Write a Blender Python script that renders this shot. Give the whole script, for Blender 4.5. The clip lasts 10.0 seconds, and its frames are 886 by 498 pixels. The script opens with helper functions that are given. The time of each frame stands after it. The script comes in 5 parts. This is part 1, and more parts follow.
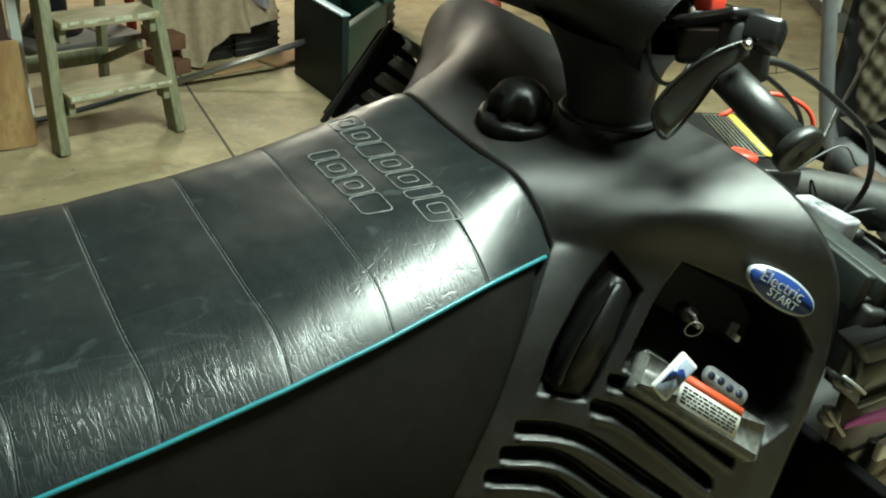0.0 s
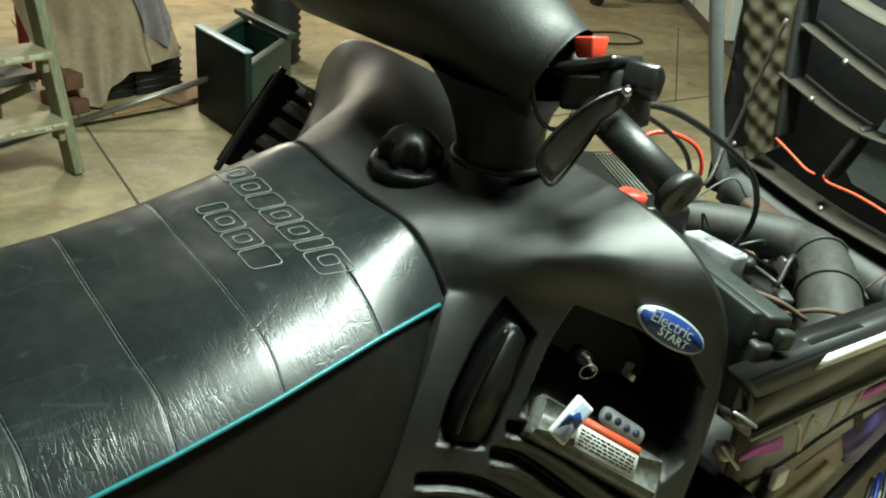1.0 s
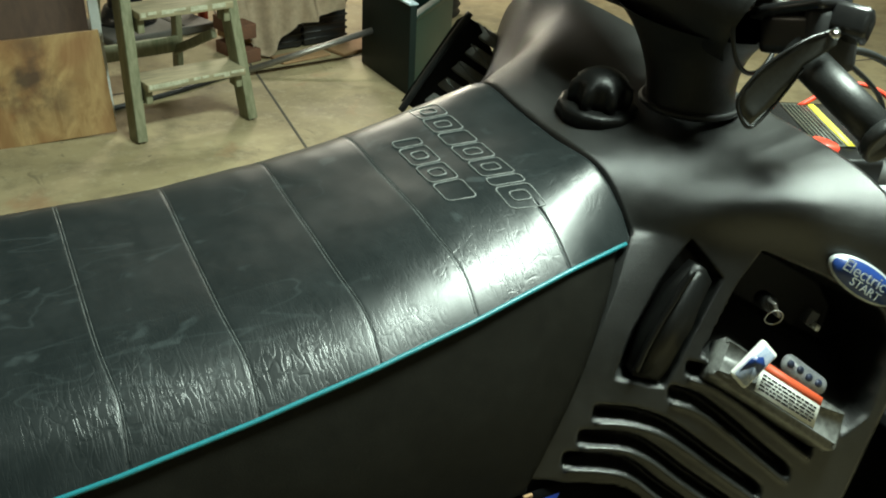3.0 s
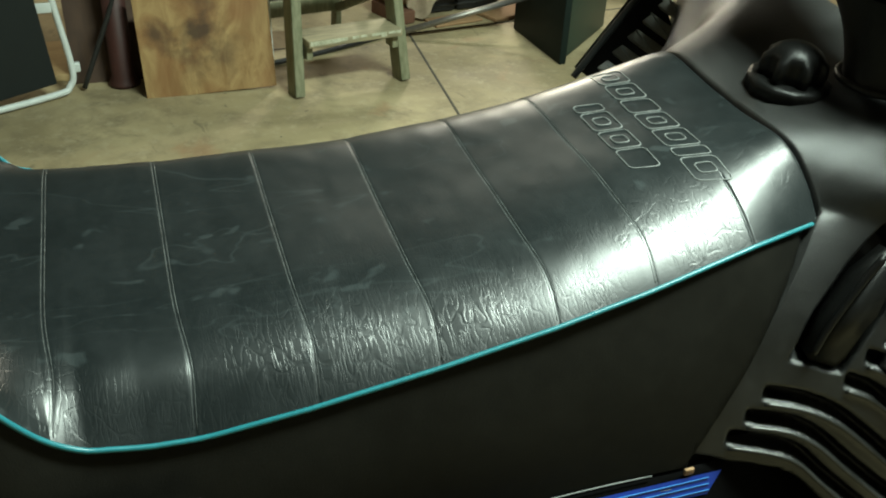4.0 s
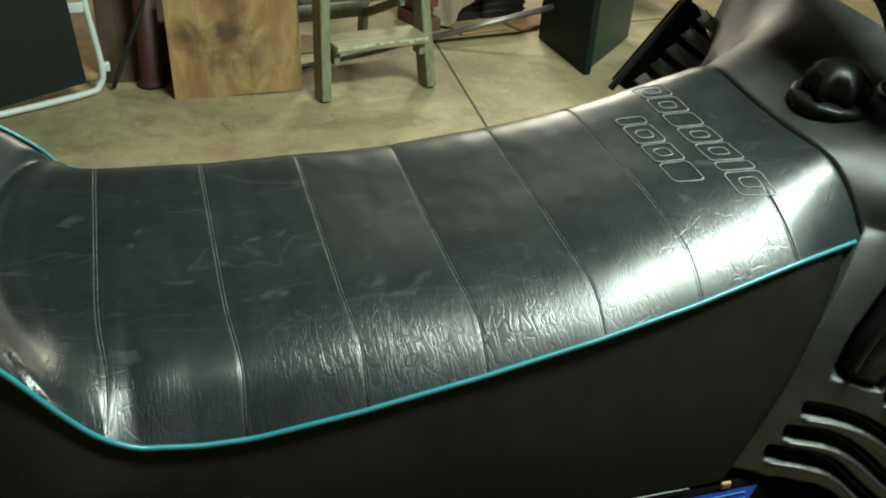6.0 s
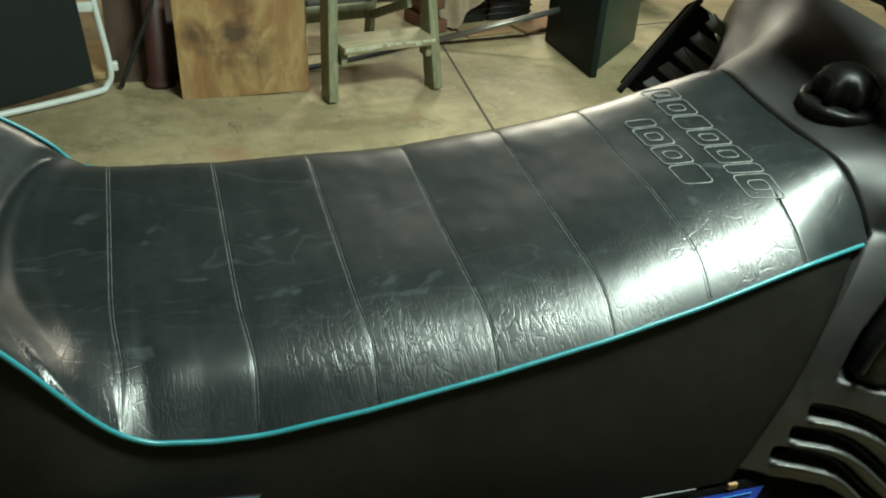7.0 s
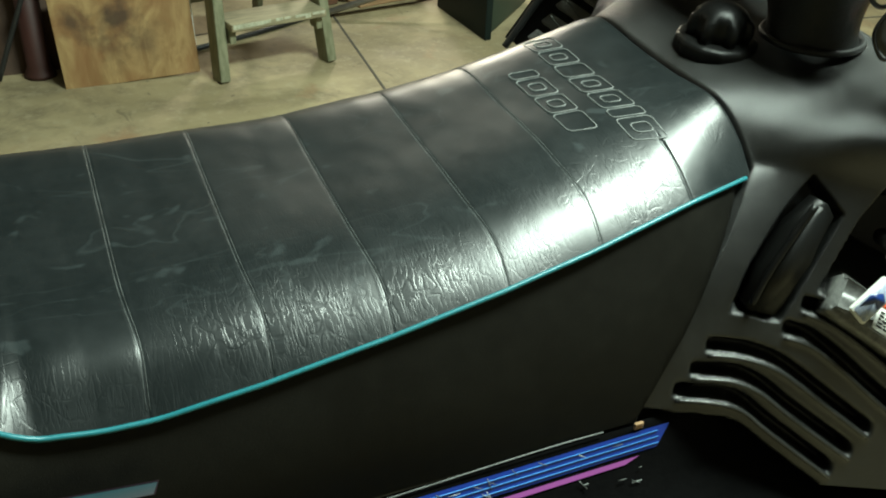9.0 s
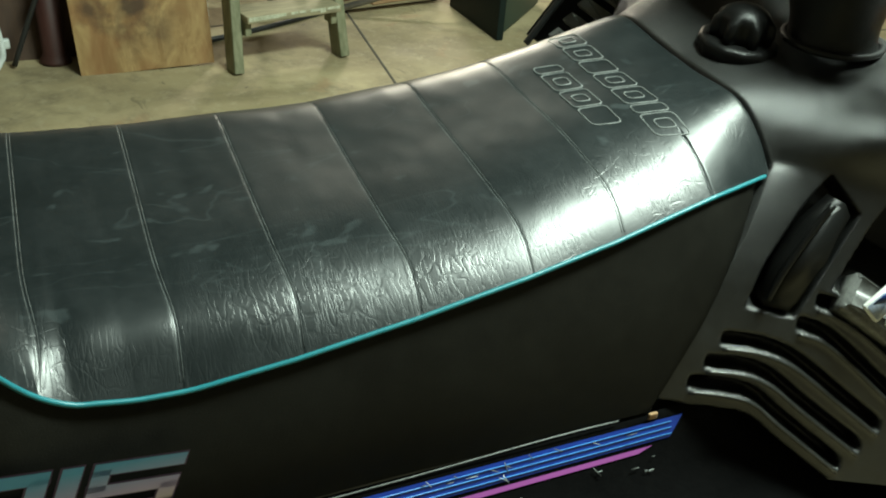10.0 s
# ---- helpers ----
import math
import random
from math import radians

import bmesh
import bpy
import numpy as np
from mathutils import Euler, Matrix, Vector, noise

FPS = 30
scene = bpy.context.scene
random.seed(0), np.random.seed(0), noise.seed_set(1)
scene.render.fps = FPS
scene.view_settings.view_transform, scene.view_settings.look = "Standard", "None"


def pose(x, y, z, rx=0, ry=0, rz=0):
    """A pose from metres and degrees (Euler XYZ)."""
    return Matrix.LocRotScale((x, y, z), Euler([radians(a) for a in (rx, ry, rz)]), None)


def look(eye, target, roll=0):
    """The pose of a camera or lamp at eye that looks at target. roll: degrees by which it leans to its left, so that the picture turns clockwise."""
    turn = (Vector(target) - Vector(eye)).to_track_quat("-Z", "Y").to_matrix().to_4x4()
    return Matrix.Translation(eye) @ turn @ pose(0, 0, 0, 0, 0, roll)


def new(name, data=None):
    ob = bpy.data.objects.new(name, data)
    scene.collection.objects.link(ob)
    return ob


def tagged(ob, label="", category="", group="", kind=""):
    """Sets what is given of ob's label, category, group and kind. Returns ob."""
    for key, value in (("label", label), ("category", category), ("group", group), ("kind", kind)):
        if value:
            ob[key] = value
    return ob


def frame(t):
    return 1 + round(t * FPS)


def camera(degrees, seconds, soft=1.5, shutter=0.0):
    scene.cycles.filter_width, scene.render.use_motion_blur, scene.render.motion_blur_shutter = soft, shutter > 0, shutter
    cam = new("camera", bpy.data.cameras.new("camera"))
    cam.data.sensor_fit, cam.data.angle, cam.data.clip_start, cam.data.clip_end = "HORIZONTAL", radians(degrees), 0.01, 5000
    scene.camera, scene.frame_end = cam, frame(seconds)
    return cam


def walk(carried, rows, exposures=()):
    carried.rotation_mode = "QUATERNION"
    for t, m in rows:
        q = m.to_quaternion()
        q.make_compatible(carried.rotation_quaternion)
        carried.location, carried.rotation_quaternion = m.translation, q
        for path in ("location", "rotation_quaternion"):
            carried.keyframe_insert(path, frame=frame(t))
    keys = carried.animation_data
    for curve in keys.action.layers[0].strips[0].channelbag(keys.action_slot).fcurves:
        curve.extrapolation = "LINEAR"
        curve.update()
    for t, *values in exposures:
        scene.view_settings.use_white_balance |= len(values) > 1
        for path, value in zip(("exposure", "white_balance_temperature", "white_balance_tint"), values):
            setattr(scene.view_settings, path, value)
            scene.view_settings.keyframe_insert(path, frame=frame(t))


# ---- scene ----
cam = camera(51.0, 10.0, soft=2.0)
PATH = [
    (0, (-0.329, -0.823, 1.152), (0.772, 0.553, 0.206), 4.5),
    (0.5, (-0.307, -0.829, 1.166), (0.871, 0.502, 0.249), 5.1),
    (1, (-0.294, -0.826, 1.173), (0.953, 0.464, 0.291), 5.0),
    (1.5, (-0.293, -0.819, 1.165), (0.912, 0.5, 0.265), 4.7),
    (2, (-0.295, -0.841, 1.169), (0.896, 0.479, 0.254), 3.3),
    (2.5, (-0.319, -0.844, 1.166), (0.837, 0.512, 0.259), 3.2),
    (3, (-0.367, -0.825, 1.159), (0.629, 0.609, 0.185), 3.3),
    (4.5, (-0.438, -0.807, 1.153), (0.288, 0.735, 0.107), 3.1),
    (5, (-0.434, -0.804, 1.157), (0.309, 0.733, 0.115), 3.0),
    (5.5, (-0.45, -0.797, 1.156), (0.295, 0.743, 0.12), 3.7),
    (7, (-0.478, -0.802, 1.158), (0.256, 0.749, 0.129), 4.5),
    (7.5, (-0.455, -0.782, 1.137), (0.377, 0.665, 0.035), 2.8),
    (8, (-0.447, -0.79, 1.138), (0.426, 0.631, 0.034), 2.9),
    (8.5, (-0.447, -0.794, 1.142), (0.432, 0.636, 0.055), 2.9),
    (9, (-0.448, -0.81, 1.14), (0.432, 0.636, 0.074), 2.9),
    (9.5, (-0.469, -0.803, 1.136), (0.434, 0.626, 0.068), 5.7),
    (10, (-0.487, -0.819, 1.135), (0.398, 0.626, 0.074), 4.7),
]
walk(cam, [(t, look(eye, target, roll)) for t, eye, target, roll in PATH])

# ---- world, lamps ----
world = bpy.data.worlds.new("world")
scene.world = world
world.use_nodes = True
world.node_tree.nodes["Background"].inputs[0].default_value = (0.9, 0.85, 0.7, 1)
world.node_tree.nodes["Background"].inputs[1].default_value = 0.006


# Unseen point light, added as fill; no bulb or fixture is modelled.
def fill_light(name, place, watts, radius, colour):
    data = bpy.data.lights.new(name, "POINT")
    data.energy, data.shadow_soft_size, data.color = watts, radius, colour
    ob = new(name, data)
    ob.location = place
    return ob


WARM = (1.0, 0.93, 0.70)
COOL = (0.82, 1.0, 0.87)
tubes = bpy.data.lights.new("tube_light", "AREA")
tubes.shape, tubes.size, tubes.size_y, tubes.energy, tubes.color = "RECTANGLE", 1.26, 0.34, 120, COOL
tube_light = new("tube_light", tubes)
tube_light.location = (1.10, -0.36, 2.42)
# Added out of view to brighten the louvre blades and far wing.
fill_light("unseen_fill_light", (-2.5, 2.8, 2.4), 11, 0.09, WARM)
back_tubes = bpy.data.lights.new("tube_light", "AREA")
back_tubes.shape, back_tubes.size, back_tubes.size_y, back_tubes.energy, back_tubes.color = "RECTANGLE", 1.20, 0.24, 34, (1.0, 0.97, 0.82)
back_light = new("tube_light", back_tubes)
back_light.location = (2.00, 4.10, 2.42)
# Added out of view to brighten the back floor and far sheen.
fill_light("unseen_fill_light", (2.2, 4.5, 1.8), 60, 0.12, WARM)
# Added out of view on the near side to lift the dark skirt.
fill_light("unseen_fill_light", (0.2, -2.0, 2.3), 3, 0.15, COOL)
scene.view_settings.exposure = 0.65


# ---- materials ----
def material(name, colour, rough=0.5, metal=0.0, spots=None, scale=20.0, amount=0.5, bump=0.0, bump_scale=200.0,
             stretch=(1, 1, 1), rough_var=0.0, specular=0.5, coat=0.0):
    """A node material: a base colour, a second colour mixed in by noise at two scales, varied gloss and fine relief."""
    m = bpy.data.materials.new(name)
    m.use_nodes = True
    nt = m.node_tree
    b = nt.nodes["Principled BSDF"]
    b.inputs["Roughness"].default_value, b.inputs["Metallic"].default_value = rough, metal
    b.inputs["Specular IOR Level"].default_value = specular
    b.inputs["Coat Weight"].default_value = coat
    b.inputs["Base Color"].default_value = (*colour, 1)
    tex = nt.nodes.new("ShaderNodeTexCoord")
    mp = nt.nodes.new("ShaderNodeMapping")
    mp.inputs["Scale"].default_value = stretch
    nt.links.new(tex.outputs["Object"], mp.inputs[0])

    def noise_node(sc, detail=6.0, roughness=0.6):
        n = nt.nodes.new("ShaderNodeTexNoise")
        n.inputs["Scale"].default_value, n.inputs["Detail"].default_value, n.inputs["Roughness"].default_value = sc, detail, roughness
        nt.links.new(mp.outputs[0], n.inputs["Vector"])
        return n

    if spots:
        n1, n2 = noise_node(scale), noise_node(scale * 6.3)
        mul = nt.nodes.new("ShaderNodeMath")
        mul.operation = "ADD"
        nt.links.new(n1.outputs["Fac"], mul.inputs[0])
        nt.links.new(n2.outputs["Fac"], mul.inputs[1])
        ramp = nt.nodes.new("ShaderNodeMapRange")
        ramp.inputs["From Min"].default_value, ramp.inputs["From Max"].default_value = 0.8, 1.25
        ramp.inputs["To Max"].default_value = amount
        nt.links.new(mul.outputs[0], ramp.inputs["Value"])
        mix = nt.nodes.new("ShaderNodeMix")
        mix.data_type = "RGBA"
        mix.inputs["A"].default_value, mix.inputs["B"].default_value = (*colour, 1), (*spots, 1)
        nt.links.new(ramp.outputs[0], mix.inputs["Factor"])
        nt.links.new(mix.outputs["Result"], b.inputs["Base Color"])
        if rough_var:
            rr = nt.nodes.new("ShaderNodeMapRange")
            rr.inputs["From Min"].default_value, rr.inputs["From Max"].default_value = 0.35, 0.65
            rr.inputs["To Min"].default_value, rr.inputs["To Max"].default_value = rough - rough_var, rough + rough_var
            nt.links.new(n1.outputs["Fac"], rr.inputs["Value"])
            nt.links.new(rr.outputs[0], b.inputs["Roughness"])
    if bump:
        n3 = noise_node(bump_scale, 4.0)
        bp = nt.nodes.new("ShaderNodeBump")
        bp.inputs["Strength"].default_value, bp.inputs["Distance"].default_value = bump, 0.002
        nt.links.new(n3.outputs["Fac"], bp.inputs["Height"])
        nt.links.new(bp.outputs[0], b.inputs["Normal"])
    return m




def vinyl_material():
    """Worn upholstery vinyl: soft grain, fine creases that run across the edge, paler scuffs and smears."""
    m = material("black_vinyl", (0.007, 0.0098, 0.0104), 0.325, spots=(0.0125, 0.016, 0.0168), scale=16, amount=0.7, rough_var=0.025)
    nt = m.node_tree
    b = nt.nodes["Principled BSDF"]
    tex = nt.nodes.new("ShaderNodeTexCoord")

    def mapped(scale, turn=0.0):
        mp = nt.nodes.new("ShaderNodeMapping")
        mp.inputs["Scale"].default_value, mp.inputs["Rotation"].default_value = scale, (0, 0, turn)
        nt.links.new(tex.outputs["Object"], mp.inputs[0])
        return mp.outputs[0]

    def noised(vector, scale, detail=5.0, distortion=0.0):
        n = nt.nodes.new("ShaderNodeTexNoise")
        n.inputs["Scale"].default_value, n.inputs["Detail"].default_value, n.inputs["Distortion"].default_value = scale, detail, distortion
        nt.links.new(vector, n.inputs["Vector"])
        return n.outputs["Fac"]

    def calc(op, a, v=None, w=None):
        n = nt.nodes.new("ShaderNodeMath")
        n.operation = op
        for k, x in enumerate((a, v, w)):
            if x is None:
                continue
            if isinstance(x, (int, float)):
                n.inputs[k].default_value = x
            else:
                nt.links.new(x, n.inputs[k])
        return n.outputs[0]

    def ranged(x, a, b2, c=0.0, d=1.0):
        n = nt.nodes.new("ShaderNodeMapRange")
        for k, v in zip(("From Min", "From Max", "To Min", "To Max"), (a, b2, c, d)):
            n.inputs[k].default_value = v
        nt.links.new(x, n.inputs["Value"])
        return n.outputs[0]

    ridges = None
    for vec, sc in ((mapped((1.0, 0.14, 0.14), 0.10), 165.0), (mapped((1.0, 0.18, 0.18), -0.22), 110.0), (mapped((0.8, 1.0, 0.5), 0.3), 38.0)):
        r = ranged(calc("ABSOLUTE", calc("SUBTRACT", noised(vec, sc, 1.0, 0.35), 0.5)), 0.0, 0.030, 1.0, 0.0)
        ridges = r if ridges is None else calc("MAXIMUM", ridges, r)
    sep = nt.nodes.new("ShaderNodeSeparateXYZ")
    nt.links.new(tex.outputs["Object"], sep.inputs[0])
    where = calc("MULTIPLY", ranged(noised(mapped((1, 1, 1)), 9.0, 3.0), 0.36, 0.58), ranged(calc("SUBTRACT", sep.outputs["Y"], calc("MULTIPLY", calc("MAXIMUM", calc("SUBTRACT", sep.outputs["X"], 0.08), 0.0), 0.32)), -0.120, -0.04, 1.0, 0.20))
    creases = calc("MULTIPLY", ridges, where)
    height = calc("ADD", calc("MULTIPLY", creases, -0.55), calc("MULTIPLY", noised(mapped((1, 1, 1)), 520.0, 2.0), 0.22))
    bp = nt.nodes.new("ShaderNodeBump")
    bp.inputs["Strength"].default_value, bp.inputs["Distance"].default_value = 0.28, 0.0008
    nt.links.new(height, bp.inputs["Height"])
    nt.links.new(bp.outputs[0], b.inputs["Normal"])
    # pale smears and dots of old grime
    smear = calc("MULTIPLY", ranged(noised(mapped((1, 1.3, 1)), 26.0, 2.0, 0.3), 0.65, 0.72), 0.30)
    line = calc("MULTIPLY", ranged(calc("ABSOLUTE", calc("SUBTRACT", noised(mapped((0.5, 1.6, 1), 0.5), 5.0, 3.0, 0.8), 0.5)), 0.0, 0.005, 1.0, 0.0), 0.20)
    pale = calc("MAXIMUM", smear, line)
    old = b.inputs["Base Color"].links[0].from_socket
    mix = nt.nodes.new("ShaderNodeMix")
    mix.data_type = "RGBA"
    mix.inputs["B"].default_value = (0.05, 0.062, 0.064, 1)
    nt.links.new(old, mix.inputs["A"])
    nt.links.new(pale, mix.inputs["Factor"])
    nt.links.new(mix.outputs["Result"], b.inputs["Base Color"])
    return m


class Nodes:
    """Short calls for the node materials below."""

    def __init__(self, m):
        self.nt = m.node_tree
        self.shader = self.nt.nodes["Principled BSDF"]
        self.coord = self.nt.nodes.new("ShaderNodeTexCoord").outputs["Object"]

    def mapped(self, scale=(1, 1, 1), move=(0, 0, 0), turn=(0, 0, 0)):
        n = self.nt.nodes.new("ShaderNodeMapping")
        n.inputs["Scale"].default_value, n.inputs["Location"].default_value, n.inputs["Rotation"].default_value = scale, move, turn
        self.nt.links.new(self.coord, n.inputs[0])
        return n.outputs[0]

    def noise(self, scale, detail=5.0, rough=0.6, bend=0.0, vector=None):
        n = self.nt.nodes.new("ShaderNodeTexNoise")
        n.inputs["Scale"].default_value, n.inputs["Detail"].default_value = scale, detail
        n.inputs["Roughness"].default_value, n.inputs["Distortion"].default_value = rough, bend
        self.nt.links.new(vector or self.coord, n.inputs["Vector"])
        return n.outputs["Fac"]

    def span(self, x, a, b, c=0.0, d=1.0):
        n = self.nt.nodes.new("ShaderNodeMapRange")
        for k, v in zip(("From Min", "From Max", "To Min", "To Max"), (a, b, c, d)):
            n.inputs[k].default_value = v
        self.nt.links.new(x, n.inputs["Value"])
        return n.outputs[0]

    def calc(self, op, *values):
        n = self.nt.nodes.new("ShaderNodeMath")
        n.operation = op
        for k, x in enumerate(values):
            if isinstance(x, (int, float)):
                n.inputs[k].default_value = x
            else:
                self.nt.links.new(x, n.inputs[k])
        return n.outputs[0]

    def mix(self, a, b, fac):
        n = self.nt.nodes.new("ShaderNodeMix")
        n.data_type = "RGBA"
        for key, v in (("A", a), ("B", b)):
            if isinstance(v, tuple):
                n.inputs[key].default_value = (*v, 1)
            else:
                self.nt.links.new(v, n.inputs[key])
        self.nt.links.new(fac, n.inputs["Factor"])
        return n.outputs["Result"]

    def relief(self, height, strength, distance=0.002):
        n = self.nt.nodes.new("ShaderNodeBump")
        n.inputs["Strength"].default_value, n.inputs["Distance"].default_value = strength, distance
        self.nt.links.new(height, n.inputs["Height"])
        self.nt.links.new(n.outputs[0], self.shader.inputs["Normal"])


def concrete_material():
    """Old tan garage concrete: broad damp stains, mottling, fine sand grain and small dark specks."""
    m = material("concrete", (0.33, 0.275, 0.165), 0.7)
    n = Nodes(m)
    col = n.mix((0.375, 0.305, 0.175), (0.245, 0.195, 0.108), n.span(n.noise(1.6, 5.0, 0.6, 0.6), 0.40, 0.62))
    col = n.mix(col, (0.185, 0.148, 0.086), n.calc("MULTIPLY", n.span(n.noise(6.5, 7.0, 0.7, 0.3), 0.47, 0.66), 0.85))
    col = n.mix(col, (0.42, 0.36, 0.235), n.calc("MULTIPLY", n.span(n.noise(21.0, 7.0, 0.75), 0.52, 0.70), 0.6))
    col = n.mix(col, (0.30, 0.155, 0.075), n.calc("MULTIPLY", n.span(n.noise(3.4, 4.0, 0.6, 0.4, n.mapped(move=(4.0, 1.5, 0))), 0.60, 0.72), 0.55))
    col = n.mix(col, (0.11, 0.090, 0.055), n.calc("MULTIPLY", n.span(n.noise(11.0, 3.0, 0.6, 0.8, n.mapped((1.6, 0.7, 1), (2.0, 5.0, 0))), 0.66, 0.73), 0.6))
    col = n.mix(col, (0.05, 0.042, 0.030), n.calc("MULTIPLY", n.span(n.noise(30.0, 2.0, 0.5), 0.73, 0.77), 0.8))
    n.nt.links.new(col, n.shader.inputs["Base Color"])
    n.nt.links.new(n.span(n.noise(2.2, 3.0), 0.3, 0.7, 0.55, 0.8), n.shader.inputs["Roughness"])
    n.relief(n.noise(140.0, 4.0), 0.25)
    return m


def plywood_material():
    """Golden plywood face: bent grain, a reddish cast low down and dark oily blotches."""
    m = material("plywood", (0.30, 0.185, 0.075), 0.55)
    n = Nodes(m)
    grain = n.noise(16.0, 5.0, 0.6, 1.4, n.mapped((1.0, 1.0, 0.30), turn=(0, 0.25, 0)))
    col = n.mix((0.36, 0.235, 0.098), (0.235, 0.135, 0.050), n.span(grain, 0.38, 0.62))
    col = n.mix(col, (0.20, 0.085, 0.028), n.calc("MULTIPLY", n.span(n.noise(6.0, 3.0, 0.5, 0.8), 0.50, 0.66), 0.7))
    for place, size, power in (((-0.035, 2.03, 0.175), 0.050, 0.75), ((0.095, 2.03, 0.185), 0.062, 0.85), ((0.060, 2.03, 0.10), 0.055, 0.55), ((0.150, 2.03, 0.115), 0.060, 0.5), ((0.10, 2.05, 0.285), 0.05, 0.5)):
        d = n.nt.nodes.new("ShaderNodeVectorMath")
        d.operation = "DISTANCE"
        n.nt.links.new(n.coord, d.inputs[0])
        d.inputs[1].default_value = place
        reach = n.calc("ADD", d.outputs["Value"], n.calc("MULTIPLY", n.calc("SUBTRACT", n.noise(14.0, 4.0), 0.5), 0.16))
        col = n.mix(col, (0.040, 0.022, 0.012), n.calc("MULTIPLY", n.span(reach, size * 0.15, size * 1.25, 1.0, 0.0), power))
    n.nt.links.new(col, n.shader.inputs["Base Color"])
    n.relief(n.noise(90.0, 4.0, vector=n.mapped((1, 1, 0.2))), 0.15)
    return m


VINYL = vinyl_material()
VINYL_SIDE = material("side_vinyl", (0.0075, 0.0072, 0.0058), 0.6, spots=(0.0125, 0.0120, 0.0096), scale=7, amount=0.7, bump=0.2, bump_scale=700, specular=0.10, rough_var=0.05)
PLASTIC = material("black_plastic", (0.0060, 0.0064, 0.0060), 0.37, spots=(0.015, 0.0152, 0.0142), scale=14, amount=0.8, bump=0.35, bump_scale=900, rough_var=0.05, specular=0.75)
PLASTIC_DULL = material("dull_plastic", (0.009, 0.009, 0.009), 0.55, spots=(0.016, 0.016, 0.015), scale=20, amount=0.6, bump=0.15, bump_scale=300)
GLOSS = material("gloss_black", (0.009, 0.009, 0.009), 0.26, spots=(0.02, 0.02, 0.02), scale=30, amount=0.5)
HANDLE_RUBBER = material("handle_rubber", (0.0045, 0.0047, 0.0045), 0.38, spots=(0.010, 0.010, 0.0095), scale=40, amount=0.6, bump=0.15, bump_scale=300, specular=0.28)
BOARD_BLACK = material("board_black", (0.0018, 0.0018, 0.0019), 0.5, spots=(0.0035, 0.0035, 0.0035), scale=18, amount=0.7, bump=0.2, bump_scale=200, specular=0.04)
LEVER_GREY = material("lever_plastic", (0.018, 0.019, 0.018), 0.36, spots=(0.04, 0.041, 0.038), scale=30, amount=0.7, bump=0.15, bump_scale=300)
RUBBER = material("rubber", (0.012, 0.013, 0.0125), 0.42, spots=(0.03, 0.03, 0.03), scale=40, amount=0.5, bump=0.2, bump_scale=500)
TEAL = material("teal_piping", (0.011, 0.145, 0.175), 0.36, spots=(0.02, 0.20, 0.23), scale=30, amount=0.5)
CONCRETE = concrete_material()
JOINT = material("joint_dirt", (0.05, 0.045, 0.035), 0.9, spots=(0.1, 0.09, 0.07), scale=30)
WALL = material("wall_paint", (0.36, 0.335, 0.28), 0.8, spots=(0.22, 0.20, 0.165), scale=3, amount=0.6)
# Unseen wall's tone, darkened so the sled's near side reflects less.
WALL_DARKENED = material("darkened_wall_paint", (0.20, 0.17, 0.125), 0.8, spots=(0.13, 0.11, 0.08), scale=3, amount=0.6)
CEIL = material("ceiling_board", (0.14, 0.135, 0.115), 0.9, spots=(0.09, 0.088, 0.075), scale=3, amount=0.6)
GREEN_WOOD = material("green_painted_wood", (0.115, 0.125, 0.068), 0.6, spots=(0.27, 0.26, 0.17), scale=15, amount=0.75, bump=0.3, bump_scale=90, stretch=(1, 1, 0.22))
BARE_WOOD = material("worn_step_wood", (0.33, 0.285, 0.175), 0.7, spots=(0.15, 0.13, 0.08), scale=14, amount=0.85, bump=0.3, bump_scale=90, stretch=(0.2, 1, 1))
CHIP_WHITE = material("chipped_pale_paint", (0.52, 0.52, 0.40), 0.7, spots=(0.22, 0.22, 0.14), scale=70, amount=0.9, bump=0.3, bump_scale=200)
PLYWOOD = plywood_material()
# Darker copy of the green paint, for the panel turned from the light.
BOX_SHADED = material("shaded_green_paint", (0.0030, 0.0085, 0.0075), 0.6, spots=(0.007, 0.014, 0.011), scale=9, amount=0.7, bump=0.2, bump_scale=80, specular=0.2)
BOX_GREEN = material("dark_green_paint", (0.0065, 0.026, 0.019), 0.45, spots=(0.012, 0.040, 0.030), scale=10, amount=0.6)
STEEL = material("grey_steel", (0.30, 0.29, 0.27), 0.4, 0.8, spots=(0.18, 0.15, 0.12), scale=20, amount=0.6)
CHROME = material("chrome", (0.75, 0.74, 0.70), 0.15, 1.0)
WHITE_TUBE = material("white_tube", (0.62, 0.66, 0.64), 0.35, spots=(0.5, 0.53, 0.5), scale=25, amount=0.5)
MESH_GREEN = material("dark_fabric", (0.003, 0.0058, 0.0047), 0.85, spots=(0.005, 0.009, 0.0072), scale=20, amount=0.6, bump=0.3, bump_scale=600)
CLOTH = material("dusty_cloth", (0.60, 0.48, 0.34), 0.9, spots=(0.38, 0.29, 0.20), scale=7, amount=0.7, bump=0.4, bump_scale=300)
CLOTH_BLUE = material("blue_cloth", (0.17, 0.15, 0.17), 0.9, spots=(0.28, 0.24, 0.21), scale=9, amount=0.7, bump=0.4, bump_scale=300)
CARD = material("cardboard", (0.33, 0.20, 0.10), 0.8, spots=(0.25, 0.14, 0.07), scale=9, amount=0.6)
RED = material("red_plastic", (0.75, 0.06, 0.03), 0.4, spots=(0.6, 0.05, 0.03), scale=30, amount=0.5)
ORANGE = material("orange_paint", (0.85, 0.13, 0.05), 0.5)
